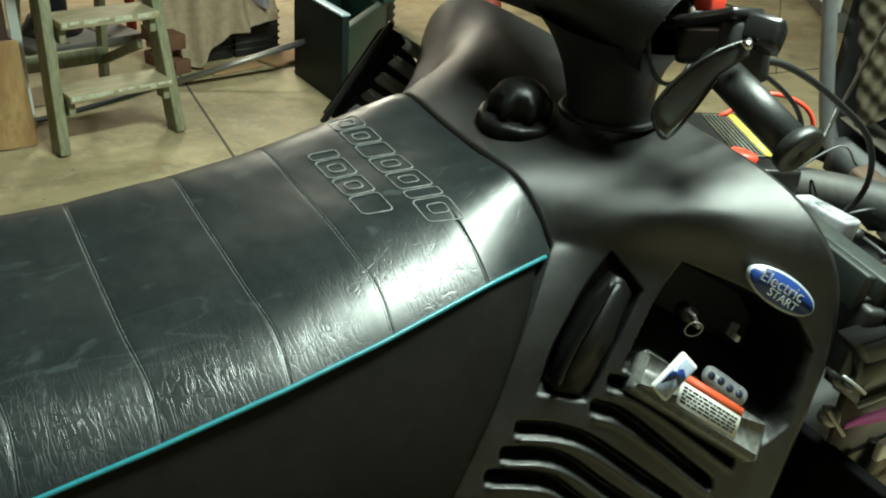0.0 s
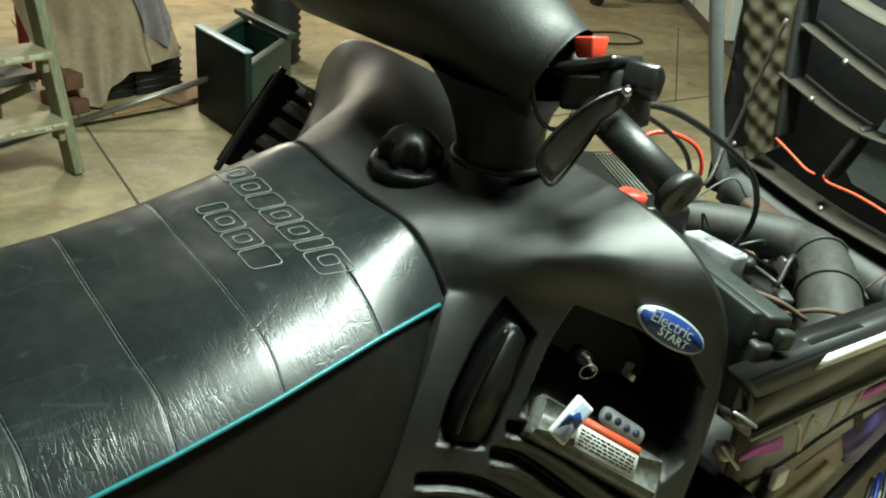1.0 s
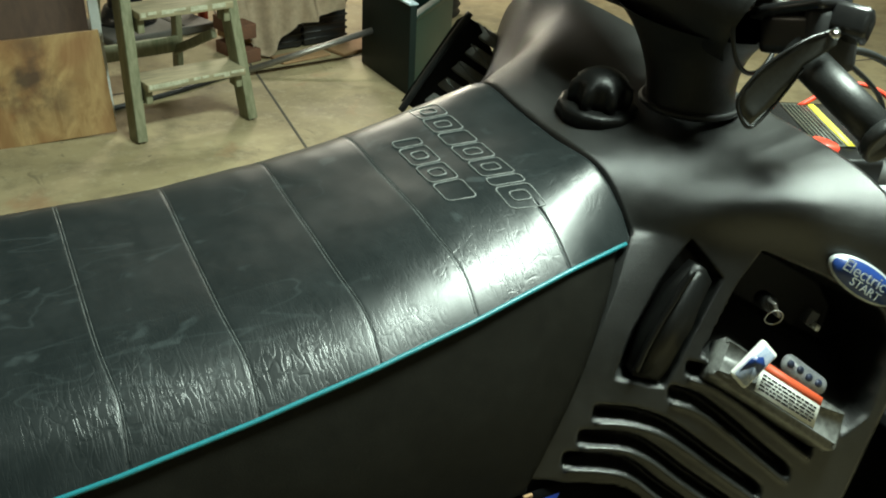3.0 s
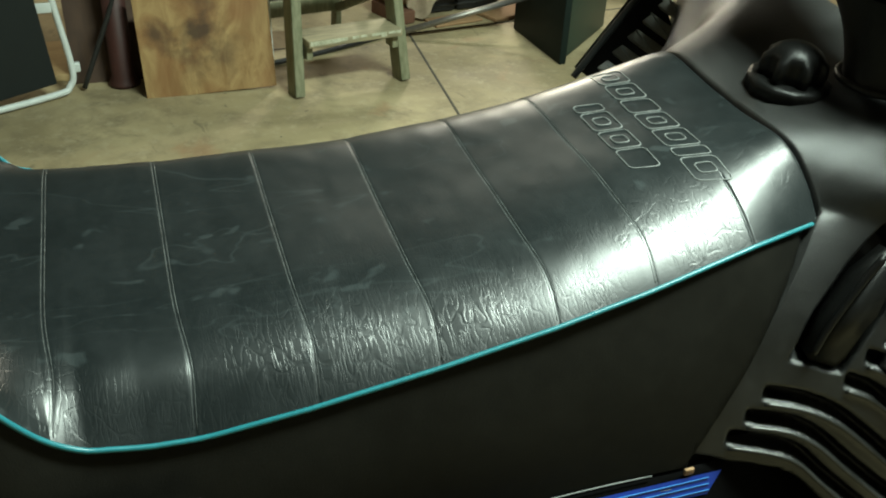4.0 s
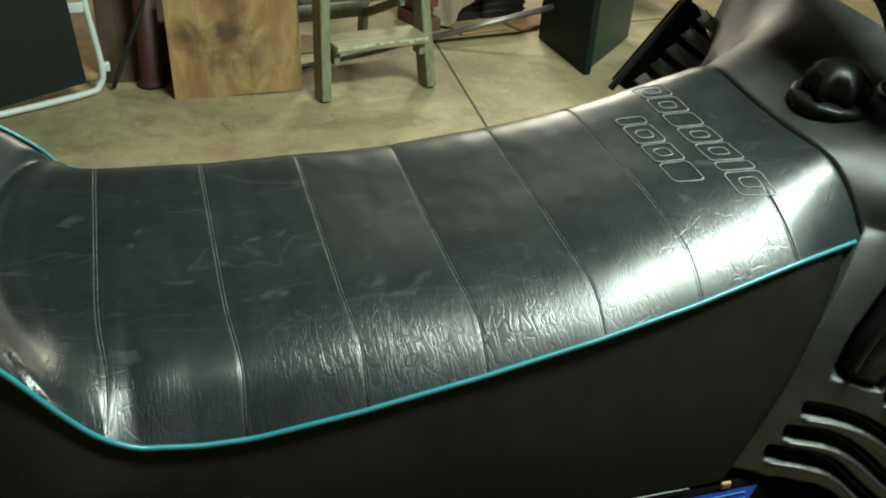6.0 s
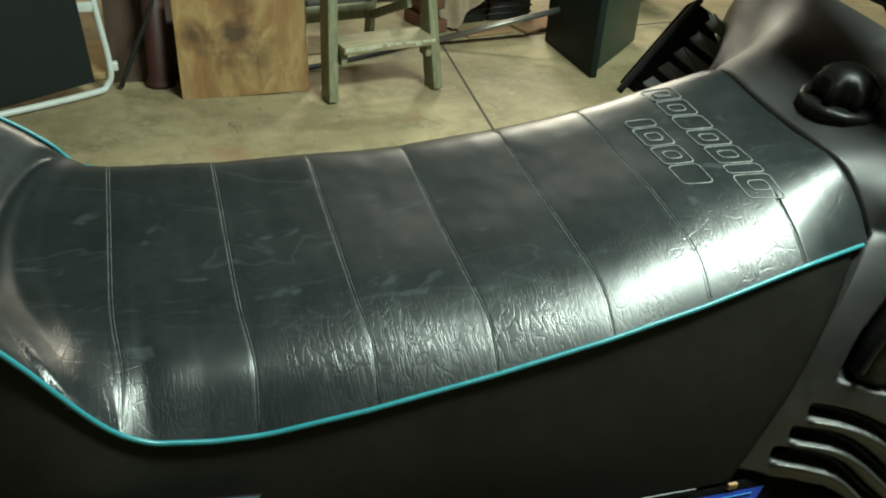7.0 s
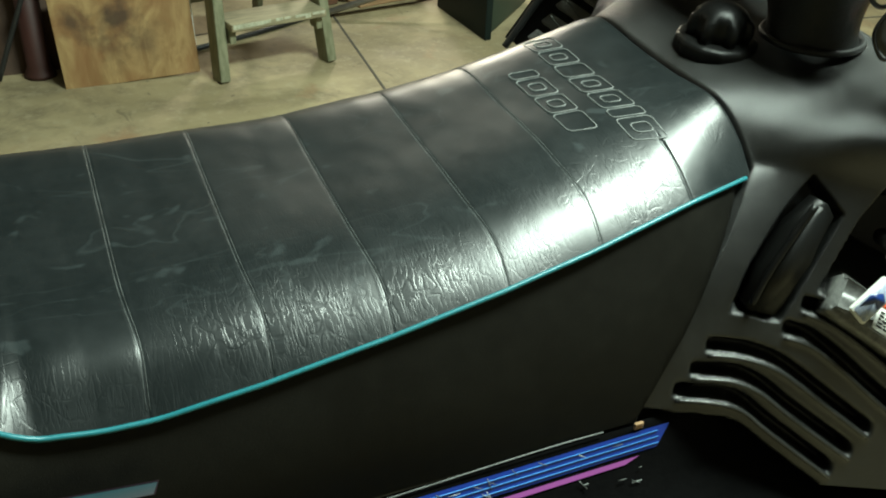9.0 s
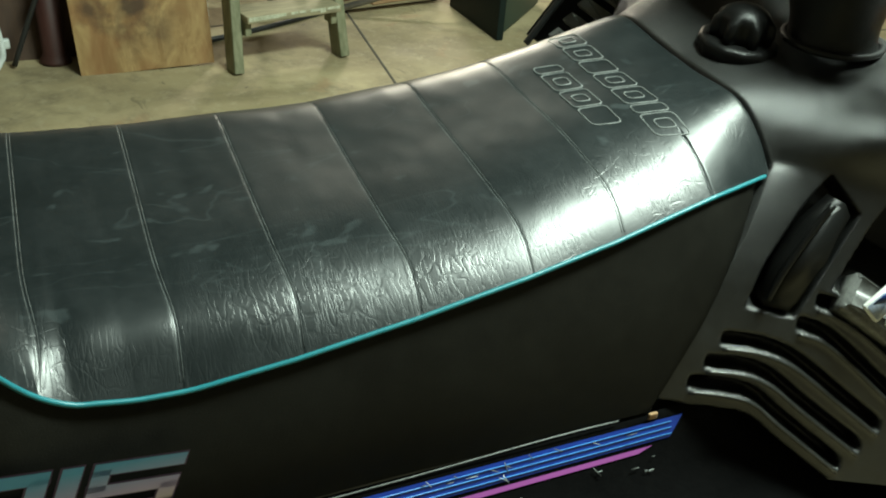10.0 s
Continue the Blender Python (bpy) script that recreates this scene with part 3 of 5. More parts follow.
    for wide, inner in ((0.040, True), (0.042, True), (0.036, False), (0.043, True), (0.043, True), (0.021, False), (0.043, True)):
        relief(0.232, 0.2715, y - wide + 0.004, y, 0.32, inner)
        y -= wide
    y = 0.116
    for wide, inner in ((0.021, False), (0.048, True), (0.046, True), (0.044, False)):
        relief(0.174, 0.2075, y - wide + 0.004, y, 0.28, inner)
        y -= wide
    # coloured graphic on the skirt: slanted blocks with a dark violet edge
    def block(x0, x1, z0, z1, mat, off, grow=0.0):
        pts = [(x - 0.014 + (z - 0.505) * 0.36 + grow * sx, -0.2335 - off, z + 0.004 - (x + 0.41) * 0.12 + grow * sz) for x, z, sx, sz in ((x0, z1, -1, 1), (x1, z1, 1, 1), (x1, z0, 1, -1), (x0, z0, -1, -1))]
        bm = bmesh.new()
        bm.faces.new([bm.verts.new(p) for p in pts])
        part("side_graphic", bm, mat, seat, "blue and pink slanted decal block", False)

    for x0, x1, z0, z1 in ((-0.408, -0.330, 0.524, 0.538), (-0.408, -0.330, 0.498, 0.512), (-0.408, -0.330, 0.472, 0.486), (-0.408, -0.393, 0.505, 0.530), (-0.345, -0.330, 0.480, 0.505),
                           (-0.434, -0.417, 0.472, 0.538),
                           (-0.515, -0.443, 0.524, 0.538), (-0.515, -0.443, 0.498, 0.508), (-0.515, -0.499, 0.472, 0.530), (-0.459, -0.443, 0.472, 0.530)):
        block(x0, x1, z0, z1, DECAL_EDGE, 0.0, 0.0016)
        block(x0, x1, z0, z1, GRAPHIC, 0.0006)
    return seat


SEAT = build_seat()

# ---- console ----
PA, PU, PV, PN = Vector((0.30, -0.16, 0.68)), Vector((0.886, -0.464, -0.024)), Vector((0.172, 0.28, 0.945)), Vector((-0.431, -0.841, 0.328))


def seat_front(us):
    return [tuple(seat_point(0.356, u) + Vector((0.012, 0, 0.001))) for u in us]


BACK = seat_front((0.0, -0.35, -0.6, -0.78, -0.9, -0.96)) + [(0.358, -0.139, 0.668), (0.327, -0.166, 0.62), (0.286, -0.188, 0.56), (0.241, -0.205, 0.49), (0.201, -0.218, 0.42), (0.165, -0.228, 0.35)]
FRONT = [(0.602, 0.05, 0.773), (0.600, -0.06, 0.766), (0.597, -0.14, 0.766), (0.592, -0.21, 0.764), (0.594, -0.265, 0.750), (0.602, -0.311, 0.714),
         (0.612, -0.332, 0.668), (0.610, -0.346, 0.605), (0.592, -0.357, 0.550), (0.568, -0.368, 0.49), (0.540, -0.380, 0.42), (0.50, -0.392, 0.35)]
BACK_LEFT = seat_front((0.0, 0.35, 0.6, 0.78, 0.9, 0.97)) + [(0.362, 0.245, 0.702), (0.415, 0.305, 0.692), (0.462, 0.362, 0.684), (0.476, 0.398, 0.62), (0.48, 0.43, 0.50), (0.48, 0.45, 0.35)]
FRONT_LEFT = [(0.602, 0.05, 0.773), (0.597, 0.13, 0.783), (0.588, 0.21, 0.793), (0.572, 0.28, 0.801), (0.556, 0.34, 0.806), (0.540, 0.39, 0.802),
              (0.528, 0.425, 0.772), (0.520, 0.445, 0.735), (0.515, 0.455, 0.68), (0.51, 0.462, 0.60), (0.505, 0.468, 0.48), (0.50, 0.475, 0.35)]
CUBBY = ((0.185, 0.012), (0.256, -0.010), (0.322, -0.040), (0.346, -0.074), (0.332, -0.165), (0.306, -0.192), (0.181, -0.133), (0.130, -0.113), (0.161, -0.034))
PULL = ((0.108, 0.016), (0.147, -0.024), (0.094, -0.153), (0.034, -0.147), (0.050, -0.093), (0.078, -0.034))
LOUVRES = (((0.118, -0.140), (0.145, -0.147), (0.18, -0.165), (0.224, -0.193), (0.271, -0.224)),
           ((0.101, -0.170), (0.133, -0.177), (0.17, -0.199), (0.212, -0.229), (0.25, -0.255)),
           ((0.018, -0.200), (0.058, -0.200), (0.096, -0.208), (0.129, -0.225), (0.166, -0.248), (0.22, -0.281)),
           ((0.004, -0.230), (0.050, -0.229), (0.085, -0.239), (0.128, -0.266), (0.203, -0.310)),
           ((-0.011, -0.258), (0.034, -0.257), (0.068, -0.263), (0.105, -0.287), (0.184, -0.335)))


def inside_depth(poly, x, y):
    """How far (x, y) lies inside a polygon; negative outside."""
    best, ins = 9.0, False
    n = len(poly)
    for i in range(n):
        (ax, ay), (bx, by) = poly[i], poly[(i + 1) % n]
        if (ay > y) != (by > y) and x < (bx - ax) * (y - ay) / (by - ay) + ax:
            ins = not ins
        t = max(0, min(1, ((x - ax) * (bx - ax) + (y - ay) * (by - ay)) / ((bx - ax) ** 2 + (by - ay) ** 2)))
        best = min(best, math.hypot(x - ax - t * (bx - ax), y - ay - t * (by - ay)))
    return best if ins else -best


def ridge_line(line):
    return smooth_path([(u, v, 0) for u, v in line], 6)


RIDGES = [([p.x for p in r], [p.y for p in r]) for r in map(ridge_line, LOUVRES)]


def louvre_push(u, v):
    push = 0.0
    for us, vs in RIDGES:
        if us[0] - 0.004 < u < us[-1] + 0.004:
            d = v - float(np.interp(u, us, vs))
            fade = max(0, min(1, (u - us[0] + 0.004) / 0.010, (us[-1] + 0.004 - u) / 0.010))
            push -= 0.003 * math.exp(-(d / 0.004) ** 2) * fade
            if 0.003 < d < 0.022:
                push += 0.030 * fade * min(1, (d - 0.003) / 0.004) * min(1, (0.022 - d) / 0.010)
    return push


def carve(p):
    d = p - PA
    u, v = d.dot(PU), d.dot(PV)
    if abs(d.dot(PN)) > 0.06 or u < -0.05:
        return p
    push = louvre_push(u, v)
    us, vs = RIDGES[-1]
    low = float(np.interp(u, us, vs)) - 0.016 - max(0, u - us[-1]) * 0.58
    if v < low:
        push = 0.16 * min(1, (low - v) / 0.012)
    k = inside_depth(CUBBY, u, v)
    if k > 0:
        floor = ((v + 0.060) - (u - 0.125) * -0.42)
        deep = 0.15 * min(1, k / 0.010)
        push = min(deep, max(0.006, 0.006 + (floor + 0.052) * 1.35)) if floor < 0.02 else deep
    k = inside_depth(PULL, u, v)
    if k > 0:
        push = 0.035 * min(1, k / 0.008)
    return p - PN * push


def build_console():
    def section(curve_a, curve_b, swell, bend=0.14, crest=0.44):
        a, b = np.array(smooth_path(curve_a, 5)), np.array(smooth_path(curve_b, 5))
        for c, turns in ((a, 3), (b, 5)):
            for _ in range(turns):
                c[1:-1] = (c[:-2] + 2 * c[1:-1] + c[2:]) / 4
        grid = np.linspace(0, 1, len(a))

        def at(s, t):
            pa = Vector([np.interp(t, grid, a[:, i]) for i in range(3)])
            pb = Vector([np.interp(t, grid, b[:, i]) for i in range(3)])
            w = math.exp(-((t - crest) / bend) ** 2) * max(0.0, math.sin(math.pi * s ** 0.85)) ** 1.4
            p = pa.lerp(pb, s) + Vector(swell) * w
            flat = max(0.0, min(1.0, (0.42 - t) / 0.12))
            p.z += flat * (pb.z - pa.z) * (1 - (1 - s) ** 2.2 - s) * 0.6
            return p
        return at

    ts = np.concatenate([np.linspace(0, 0.40, 26), np.linspace(0.41, 1, 150)])
    at = section(BACK, FRONT, (0, -0.024, 0.026), 0.10, 0.395)
    rows = [[carve(at(s, t)) for t in ts] for s in np.linspace(0, 1, 170)]
    # a lip tucked under the seat, and the front edge turned down
    rows.insert(0, [p + Vector((-0.003, 0.0, -0.003)) for p in rows[0]])
    rows.insert(0, [p + Vector((-0.014, 0.022, -0.012)) if t > 0.5 else p + Vector((0.001, 0.004, -0.03)) for p, t in zip(rows[0], ts)])
    rows.append([p + Vector((0.012, 0.004, -0.004)) for p in rows[-1]])
    rows.append([p + Vector((0.004, 0.010, -0.03)) for p in rows[-1]])
    skin = [(at(s, t), s, t) for s in np.linspace(0, 1, 60) for t in np.linspace(0.4, 1, 90)]

    def surface_at(p):
        """The uncarved skin's point nearest to the line through p along the panel's normal."""
        best = min(skin, key=lambda q: ((q[0] - p) - PN * (q[0] - p).dot(PN)).length)
        return p + PN * (best[0] - p).dot(PN)

    console = part("console", grid_mesh(rows), PLASTIC, SLED, "moulded black plastic console with louvres and a cubby")
    at = section(BACK_LEFT, FRONT_LEFT, (0.0, -0.01, -0.032))
    rows = [[at(s, t) for t in np.linspace(0, 1, 70)] for s in np.linspace(0, 1, 70)]
    rows.insert(0, [p + Vector((-0.003, 0.0, -0.003)) for p in rows[0]])
    rows.insert(0, [p + Vector((0.001, -0.004, -0.03)) for p in rows[0]])
    rows.append([p + Vector((0.012, 0.0, -0.006)) for p in rows[-1]])
    rows.append([p + Vector((0.004, -0.004, -0.03)) for p in rows[-1]])
    far = part("console_half", grid_mesh(rows), PLASTIC, console, "moulded black plastic far half of the console")
    for line in LOUVRES:
        pts = [PA + PU * q.x + PV * q.y + PN * 0.0 for q in ridge_line(line)]
        part("vent_rib", tube_mesh([surface_at(p) + PN * 0.0015 for p in pts], 0.0026, 10, 1), RIB_GLOSS, console, "raised rib below a vent slot")
    # the far louvre panel: a backing plate, slanting blades and a rubber edge
    bm = bmesh.new()
    bm.faces.new([bm.verts.new(p) for p in ((0.330, 0.418, 0.620), (0.420, 0.418, 0.745), (0.434, 0.418, 0.752), (0.460, 0.418, 0.735), (0.515, 0.418, 0.65), (0.42, 0.418, 0.56))])
    bmesh.ops.solidify(bm, geom=bm.faces[:], thickness=0.010)
    panel = part("louvre_panel", bm, PLASTIC_DULL, console, "black plastic louvre panel", False)
    for k in range(5):
        a = Vector((0.452, 0.394, 0.746)) + Vector((-0.0205, 0, -0.0265)) * k
        b = a + Vector((0.078, 0.0, -0.082)) * (1 - 0.05 * k)
        part("louvre", box_mesh(((b - a).length, 0.021, 0.009), frame_at((a + b) / 2, b - a, (-0.42, -0.58, 0.62)), 0.0025), RIB_GREY, panel, "louvre blade with its lit grey put into the colour")
        # The blade's bright edge is drawn in as a pale tube.
        up = Vector((-0.42, -0.58, 0.62)).normalized() * 0.0046 + Vector((0, -0.009, -0.006))
        part("blade_edge", tube_mesh([a + up, (a + b) / 2 + up, b + up], 0.0013, 6, 1), PATCH, panel, "bright edge of a louvre blade, drawn as a pale tube")
    part("louvre_edge", tube_mesh([(0.324, 0.404, 0.610), (0.335, 0.402, 0.628), (0.372, 0.402, 0.679), (0.409, 0.402, 0.728), (0.434, 0.402, 0.760)], 0.0056, 10, 5), RUBBER, panel, "black rubber edge strip")
    return console


CONSOLE = build_console()
PANEL = Matrix(((PU.x, PV.x, PN.x, PA.x), (PU.y, PV.y, PN.y, PA.y), (PU.z, PV.z, PN.z, PA.z), (0, 0, 0, 1)))


def on_panel(u, v, w=0.0, turn=0.0):
    return PANEL @ pose(u, v, w, 0, 0, turn)


def ellipse(a, b, n=48):
    return [(a * math.cos(t), b * math.sin(t)) for t in np.linspace(0, 2 * math.pi, n, endpoint=False)]


def rounded(a, b, r, n=5):
    out = []
    for qx, qy, st in ((1, 1, 0), (-1, 1, 90), (-1, -1, 180), (1, -1, 270)):
        for t in np.linspace(0, 90, n):
            w = math.radians(st + t)
            out.append((qx * (a / 2 - r) + r * math.cos(w), qy * (b / 2 - r) + r * math.sin(w)))
    return out


def bars(m, width, height, lines, mat, parent, name="print_bar", thick=0.0006):
    """Unreadable print: rows of short bars on the face m."""
    rnd = random.Random(7)
    bm = bmesh.new()
    for i in range(lines):
        y = height * (0.5 - (i + 0.5) / lines)
        x = -width / 2
        while x < width / 2 - 0.002:
            w = min(rnd.uniform(0.003, 0.010), width / 2 - x)
            join_into(bm, box_mesh((w, height / lines * 0.5, thick), m @ Matrix.Translation((x + w / 2, y, thick / 2)), 0))
            x += w + 0.0015
    part(name, bm, mat, parent, "small dark print", False)


def build_panel_things():
    bm = plate_mesh([(0.108, -0.008), (0.120, -0.012), (0.129, -0.026), (0.113, -0.080), (0.094, -0.134), (0.086, -0.147), (0.056, -0.143), (0.048, -0.132), (0.060, -0.092), (0.083, -0.040)], 0.034, PANEL @ Matrix.Translation((0, 0, -0.002)), 0.006)
    join_into(bm, tube_mesh([PANEL @ Vector(q) for q in ((0.104, -0.014, -0.001), (0.084, -0.055, 0.001), (0.066, -0.100, 0.001), (0.057, -0.134, -0.001))], 0.0042, 10, 6))
    part("pull_handle", bm, HANDLE_RUBBER, CONSOLE, "black rubber recoil starter handle in its recess")
    m = on_panel(0.293, -0.008, 0.003, -28)
    badge = part("oval_badge", plate_mesh(ellipse(0.046, 0.0190), 0.006, m, 0.001), SILVER, CONSOLE, "blue oval badge with a silver rim")
    part("badge_field", plate_mesh(ellipse(0.0435, 0.0165), 0.002, m @ Matrix.Translation((0, 0, 0.0012)), 0), BLUE, badge, "blue enamel field")
    part("badge_word", text_mesh("Electric", 0.019, m @ Matrix.Translation((-0.003, 0.0050, 0.0020)) @ pose(0, 0, 0, 0, 0, 3)), SILVER, badge, "silver lettering")
    part("badge_word", text_mesh("START", 0.0135, m @ Matrix.Translation((0.006, -0.0075, 0.0020))), SILVER, badge, "silver lettering")
    # ledge with the warning label
    shelf = on_panel(0.222, -0.146, 0.004, -27.5) @ pose(0, 0, 0, -34, 0, 0)
    ledge = part("cubby_ledge", plate_mesh(rounded(0.176, 0.050, 0.005), 0.03, shelf @ Matrix.Translation((0.003, 0.003, 0)), 0.006), LEDGE, CONSOLE, "worn grey ledge of the cubby")
    m = shelf @ Matrix.Translation((0.010, 0.008, 0.0010))
    label = part("warning_label", plate_mesh([(-0.042, 0.017), (0.042, 0.017), (0.042, -0.022), (-0.042, -0.022)], 0.001, m, 0), WHITE, CONSOLE, "white warning label with a red band")
    part("red_band", plate_mesh([(-0.042, 0.017), (0.042, 0.017), (0.042, 0.007), (-0.042, 0.007)], 0.0008, m @ Matrix.Translation((0, 0, 0.0008)), 0), ORANGE, label, "orange-red warning band")
    bars(m @ Matrix.Translation((0, -0.008, 0.0002)), 0.076, 0.022, 5, GLOSS, label)
    m = shelf @ Matrix.Translation((0.020, 0.037, 0.003)) @ pose(0, 0, 0, 12, 0, -4)
    tag = part("switch_plate", plate_mesh(rounded(0.062, 0.022, 0.009), 0.004, m, 0.001), SWITCH_GREY, CONSOLE, "worn pale switch label with dark marks")
    for k in range(4):
        part("switch_mark", plate_mesh(rounded(0.009, 0.009, 0.004), 0.001, m @ Matrix.Translation((-0.021 + 0.0135 * k, 0.001 * (k % 2), 0.0008)), 0), SWITCH_DARK, tag)
    # key with its tag and ring
    lock = part("ignition_lock", lathe_mesh([(0, -0.05), (0.010, -0.05), (0.010, -0.026), (0.007, -0.022), (0, -0.022)], 24, on_panel(0.205, -0.050, 0)), PLASTIC_DULL, CONSOLE, "ignition lock with its key")
    part("key", box_mesh((0.004, 0.018, 0.022), on_panel(0.203, -0.050, -0.008, 30), 0.001), STEEL, lock)
    ring = [on_panel(0.2, -0.058, 0.004) @ Vector((0.0095 * math.cos(a), 0.0095 * math.sin(a), 0.006 * math.sin(a))) for a in np.linspace(0, 2 * math.pi, 25)]
    part("key_ring", tube_mesh(ring, 0.0009, 6, 1, caps=False), STEEL, lock)
    m = frame_at(on_panel(0.180, -0.108, 0.022).translation, (0.553, -0.489, -0.675), (-0.251, -0.870, 0.425))
    fob = part("key_tag", plate_mesh(rounded(0.026, 0.053, 0.003), 0.004, m, 0.0008), WHITE, CONSOLE, "white key tag with a blue picture")
    part("tag_emblem", plate_mesh(rounded(0.021, 0.047, 0.002), 0.0008, m @ Matrix.Translation((0.001, 0.0, 0.0006)), 0), TAG_BLUE, fob, "pale blue printed face")
    part("tag_emblem", plate_mesh([(-0.009, -0.016), (0.001, 0.000), (0.009, -0.004), (0.009, 0.008), (0.0, 0.013), (-0.009, 0.004)], 0.0006, m @ Matrix.Translation((0.001, 0.0, 0.0012)), 0), BLUE, fob, "darker blue picture")
    # a small switch inside and the fastener at the edge
    part("toggle_switch", box_mesh((0.012, 0.018, 0.02), on_panel(0.270, -0.070, -0.062, -20), 0.002), GREY, CONSOLE, "small grey switch")
    part("toggle_switch", box_mesh((0.006, 0.008, 0.03), on_panel(0.272, -0.078, -0.055, -20), 0.002), WHITE, CONSOLE, "small white switch")


build_panel_things()


def build_gas_cap():
    m = Matrix.Translation((0.421, 0.038, 0.749)) @ pose(0, 0, 0, 3, 0, 0) @ Matrix.Diagonal((0.95, 0.95, 0.77, 1))
    def lobed(levels, n, depth):
        rows = []
        for r, z, k in levels:
            row = []
            for a in np.linspace(0, 2 * math.pi, 96, endpoint=False):
                q = r * (1 + depth * k * (max(0, math.cos(n * a)) ** 0.6 - 0.4))
                row.append(m @ Vector((q * math.cos(a), q * math.sin(a), z)))
            rows.append(row)
        return grid_mesh(rows, closed=True)

    base = part("gas_cap", lobed(((0.0001, -0.02, 0), (0.053, -0.02, 1), (0.054, 0.006, 1), (0.0525, 0.011, 1), (0.048, 0.014, 0.6), (0.043, 0.015, 0), (0.0001, 0.020, 0)), 12, 0.02), HANDLE_RUBBER, SLED, "black ribbed fuel cap")
    part("cap_grip", lobed(((0.0001, 0.012, 0), (0.037, 0.012, 1), (0.0385, 0.030, 1), (0.037, 0.046, 0.9), (0.0345, 0.052, 0.3), (0.030, 0.059, 0), (0.021, 0.066, 0), (0.010, 0.070, 0), (0.0001, 0.071, 0)), 7, 0.24), HANDLE_RUBBER, base, "domed grip of the fuel cap")


build_gas_cap()


def build_handlebar():
    pod = tube_mesh([(0.528, -0.088, 0.897), (0.515, -0.05, 0.911), (0.518, 0.02, 0.926), (0.52, 0.10, 0.936), (0.52, 0.22, 0.935), (0.50, 0.40, 0.930)], [0.060, 0.070, 0.080, 0.088, 0.094, 0.092], 40, 10, caps=False)
    bar = part("handlebar", pod, POD, SLED, "padded black handlebar pod with a hooded opening")
    rim = [Vector((0.528, -0.088, 0.897)) + Vector((0.056 * math.cos(a), 0.018 * math.cos(a) + 0.014 * math.sin(a), 0.059 * math.sin(a))) for a in np.linspace(0, 2 * math.pi, 41)]
    part("pod_rim", tube_mesh(rim, 0.0028, 8, 1, caps=False), POD, bar)
    # The lining's colour carries the darkness of the hollow.
    part("pod_lining", tube_mesh([(0.527, -0.086, 0.897), (0.516, -0.04, 0.911), (0.52, 0.03, 0.925)], [0.056, 0.058, 0.058], 28, 6, caps=False), SHADE_BLACK, bar, "near-black pod lining with the hollow's shade in its colour")
    rows = []
    for k in np.linspace(0, 1, 16):
        z = 0.766 + 0.112 * k
        c = Vector((0.522 - 0.006 * k, -0.016 + 0.020 * k, z))
        a, b = 0.052 + 0.009 * math.exp(-k * 9) + 0.012 * k + 0.016 * k ** 4, 0.046 + 0.010 * math.exp(-k * 9) + 0.030 * k + 0.045 * k ** 4
        rows.append([c + Vector((a * math.cos(w), b * math.sin(w), 0)) for w in np.linspace(0, 2 * math.pi, 48, endpoint=False)])
    boot = part("column", grid_mesh(rows, closed=True), POD, bar, "black rubber steering column boot")
    ring = [Vector((0.522 + 0.063 * math.cos(w), -0.016 + 0.058 * math.sin(w), 0.771)) for w in np.linspace(0, 2 * math.pi, 49)]
    part("boot_flange", tube_mesh(ring, 0.0045, 8, 1, caps=False), PLASTIC_DULL, boot, "rolled flange at the foot of the boot")
    grip_in, grip_out = Vector((0.508, -0.166, 0.890)), Vector((0.511, -0.300, 0.843))
    d = (grip_out - grip_in).normalized()
    part("grip", tube_mesh([grip_out, grip_in], 0.0192, 28), RUBBER, bar, "black rubber grip")
    m = frame_at(grip_out, (1, 0, 0), d)
    part("grip_flange", lathe_mesh([(0.0, -0.012), (0.019, -0.012), (0.0265, -0.007), (0.0272, 0.001), (0.0262, 0.005), (0.0235, 0.0058), (0.022, 0.0045), (0.0045, 0.0045), (0.0040, -0.002), (0.0, -0.002)], 36, m), RUBBER, bar, "round end flange with a small hole")
    part("bar_tube", tube_mesh([grip_in, (0.54, -0.13, 0.905), (0.53, -0.05, 0.925)], 0.012, 16), STEEL, bar)
    m = frame_at((0.528, -0.150, 0.900), -d, (0.1, 0.3, 1))
    block = part("switch_block", box_mesh((0.070, 0.058, 0.044), m, 0.010, 3), GLOSS, bar, "glossy black control block")
    part("block_lid", box_mesh((0.096, 0.054, 0.014), m @ Matrix.Translation((0.002, 0.006, 0.026)) @ pose(0, 0, 0, 0, 7, 0), 0.007, 2), GLOSS, block)
    part("block_shoulder", box_mesh((0.026, 0.072, 0.070), m @ Matrix.Translation((-0.032, -0.006, -0.006)), 0.012, 2), PLASTIC_DULL, block)
    part("lever_housing", box_mesh((0.044, 0.040, 0.034), m @ Matrix.Translation((-0.050, -0.010, 0.012)) @ pose(0, 0, 0, 18, -14, 24), 0.008, 2), GLOSS, block, "angular black lever housing")
    part("block_step", box_mesh((0.036, 0.064, 0.016), m @ Matrix.Translation((0.030, -0.004, 0.020)) @ pose(0, 0, 0, 0, -16, 0), 0.004, 2), PLASTIC_DULL, block)
    m2 = m @ Matrix.Translation((0.014, -0.002, 0.046))
    bm = box_mesh((0.023, 0.023, 0.023), None, 0.0025, 2)
    for v in bm.verts:
        if v.co.z > 0:
            v.co.x *= 1.25
            v.co.y *= 1.25
    bmesh.ops.transform(bm, matrix=m2, verts=bm.verts)
    part("kill_switch", bm, RED, bar, "orange-red push-pull stop switch")
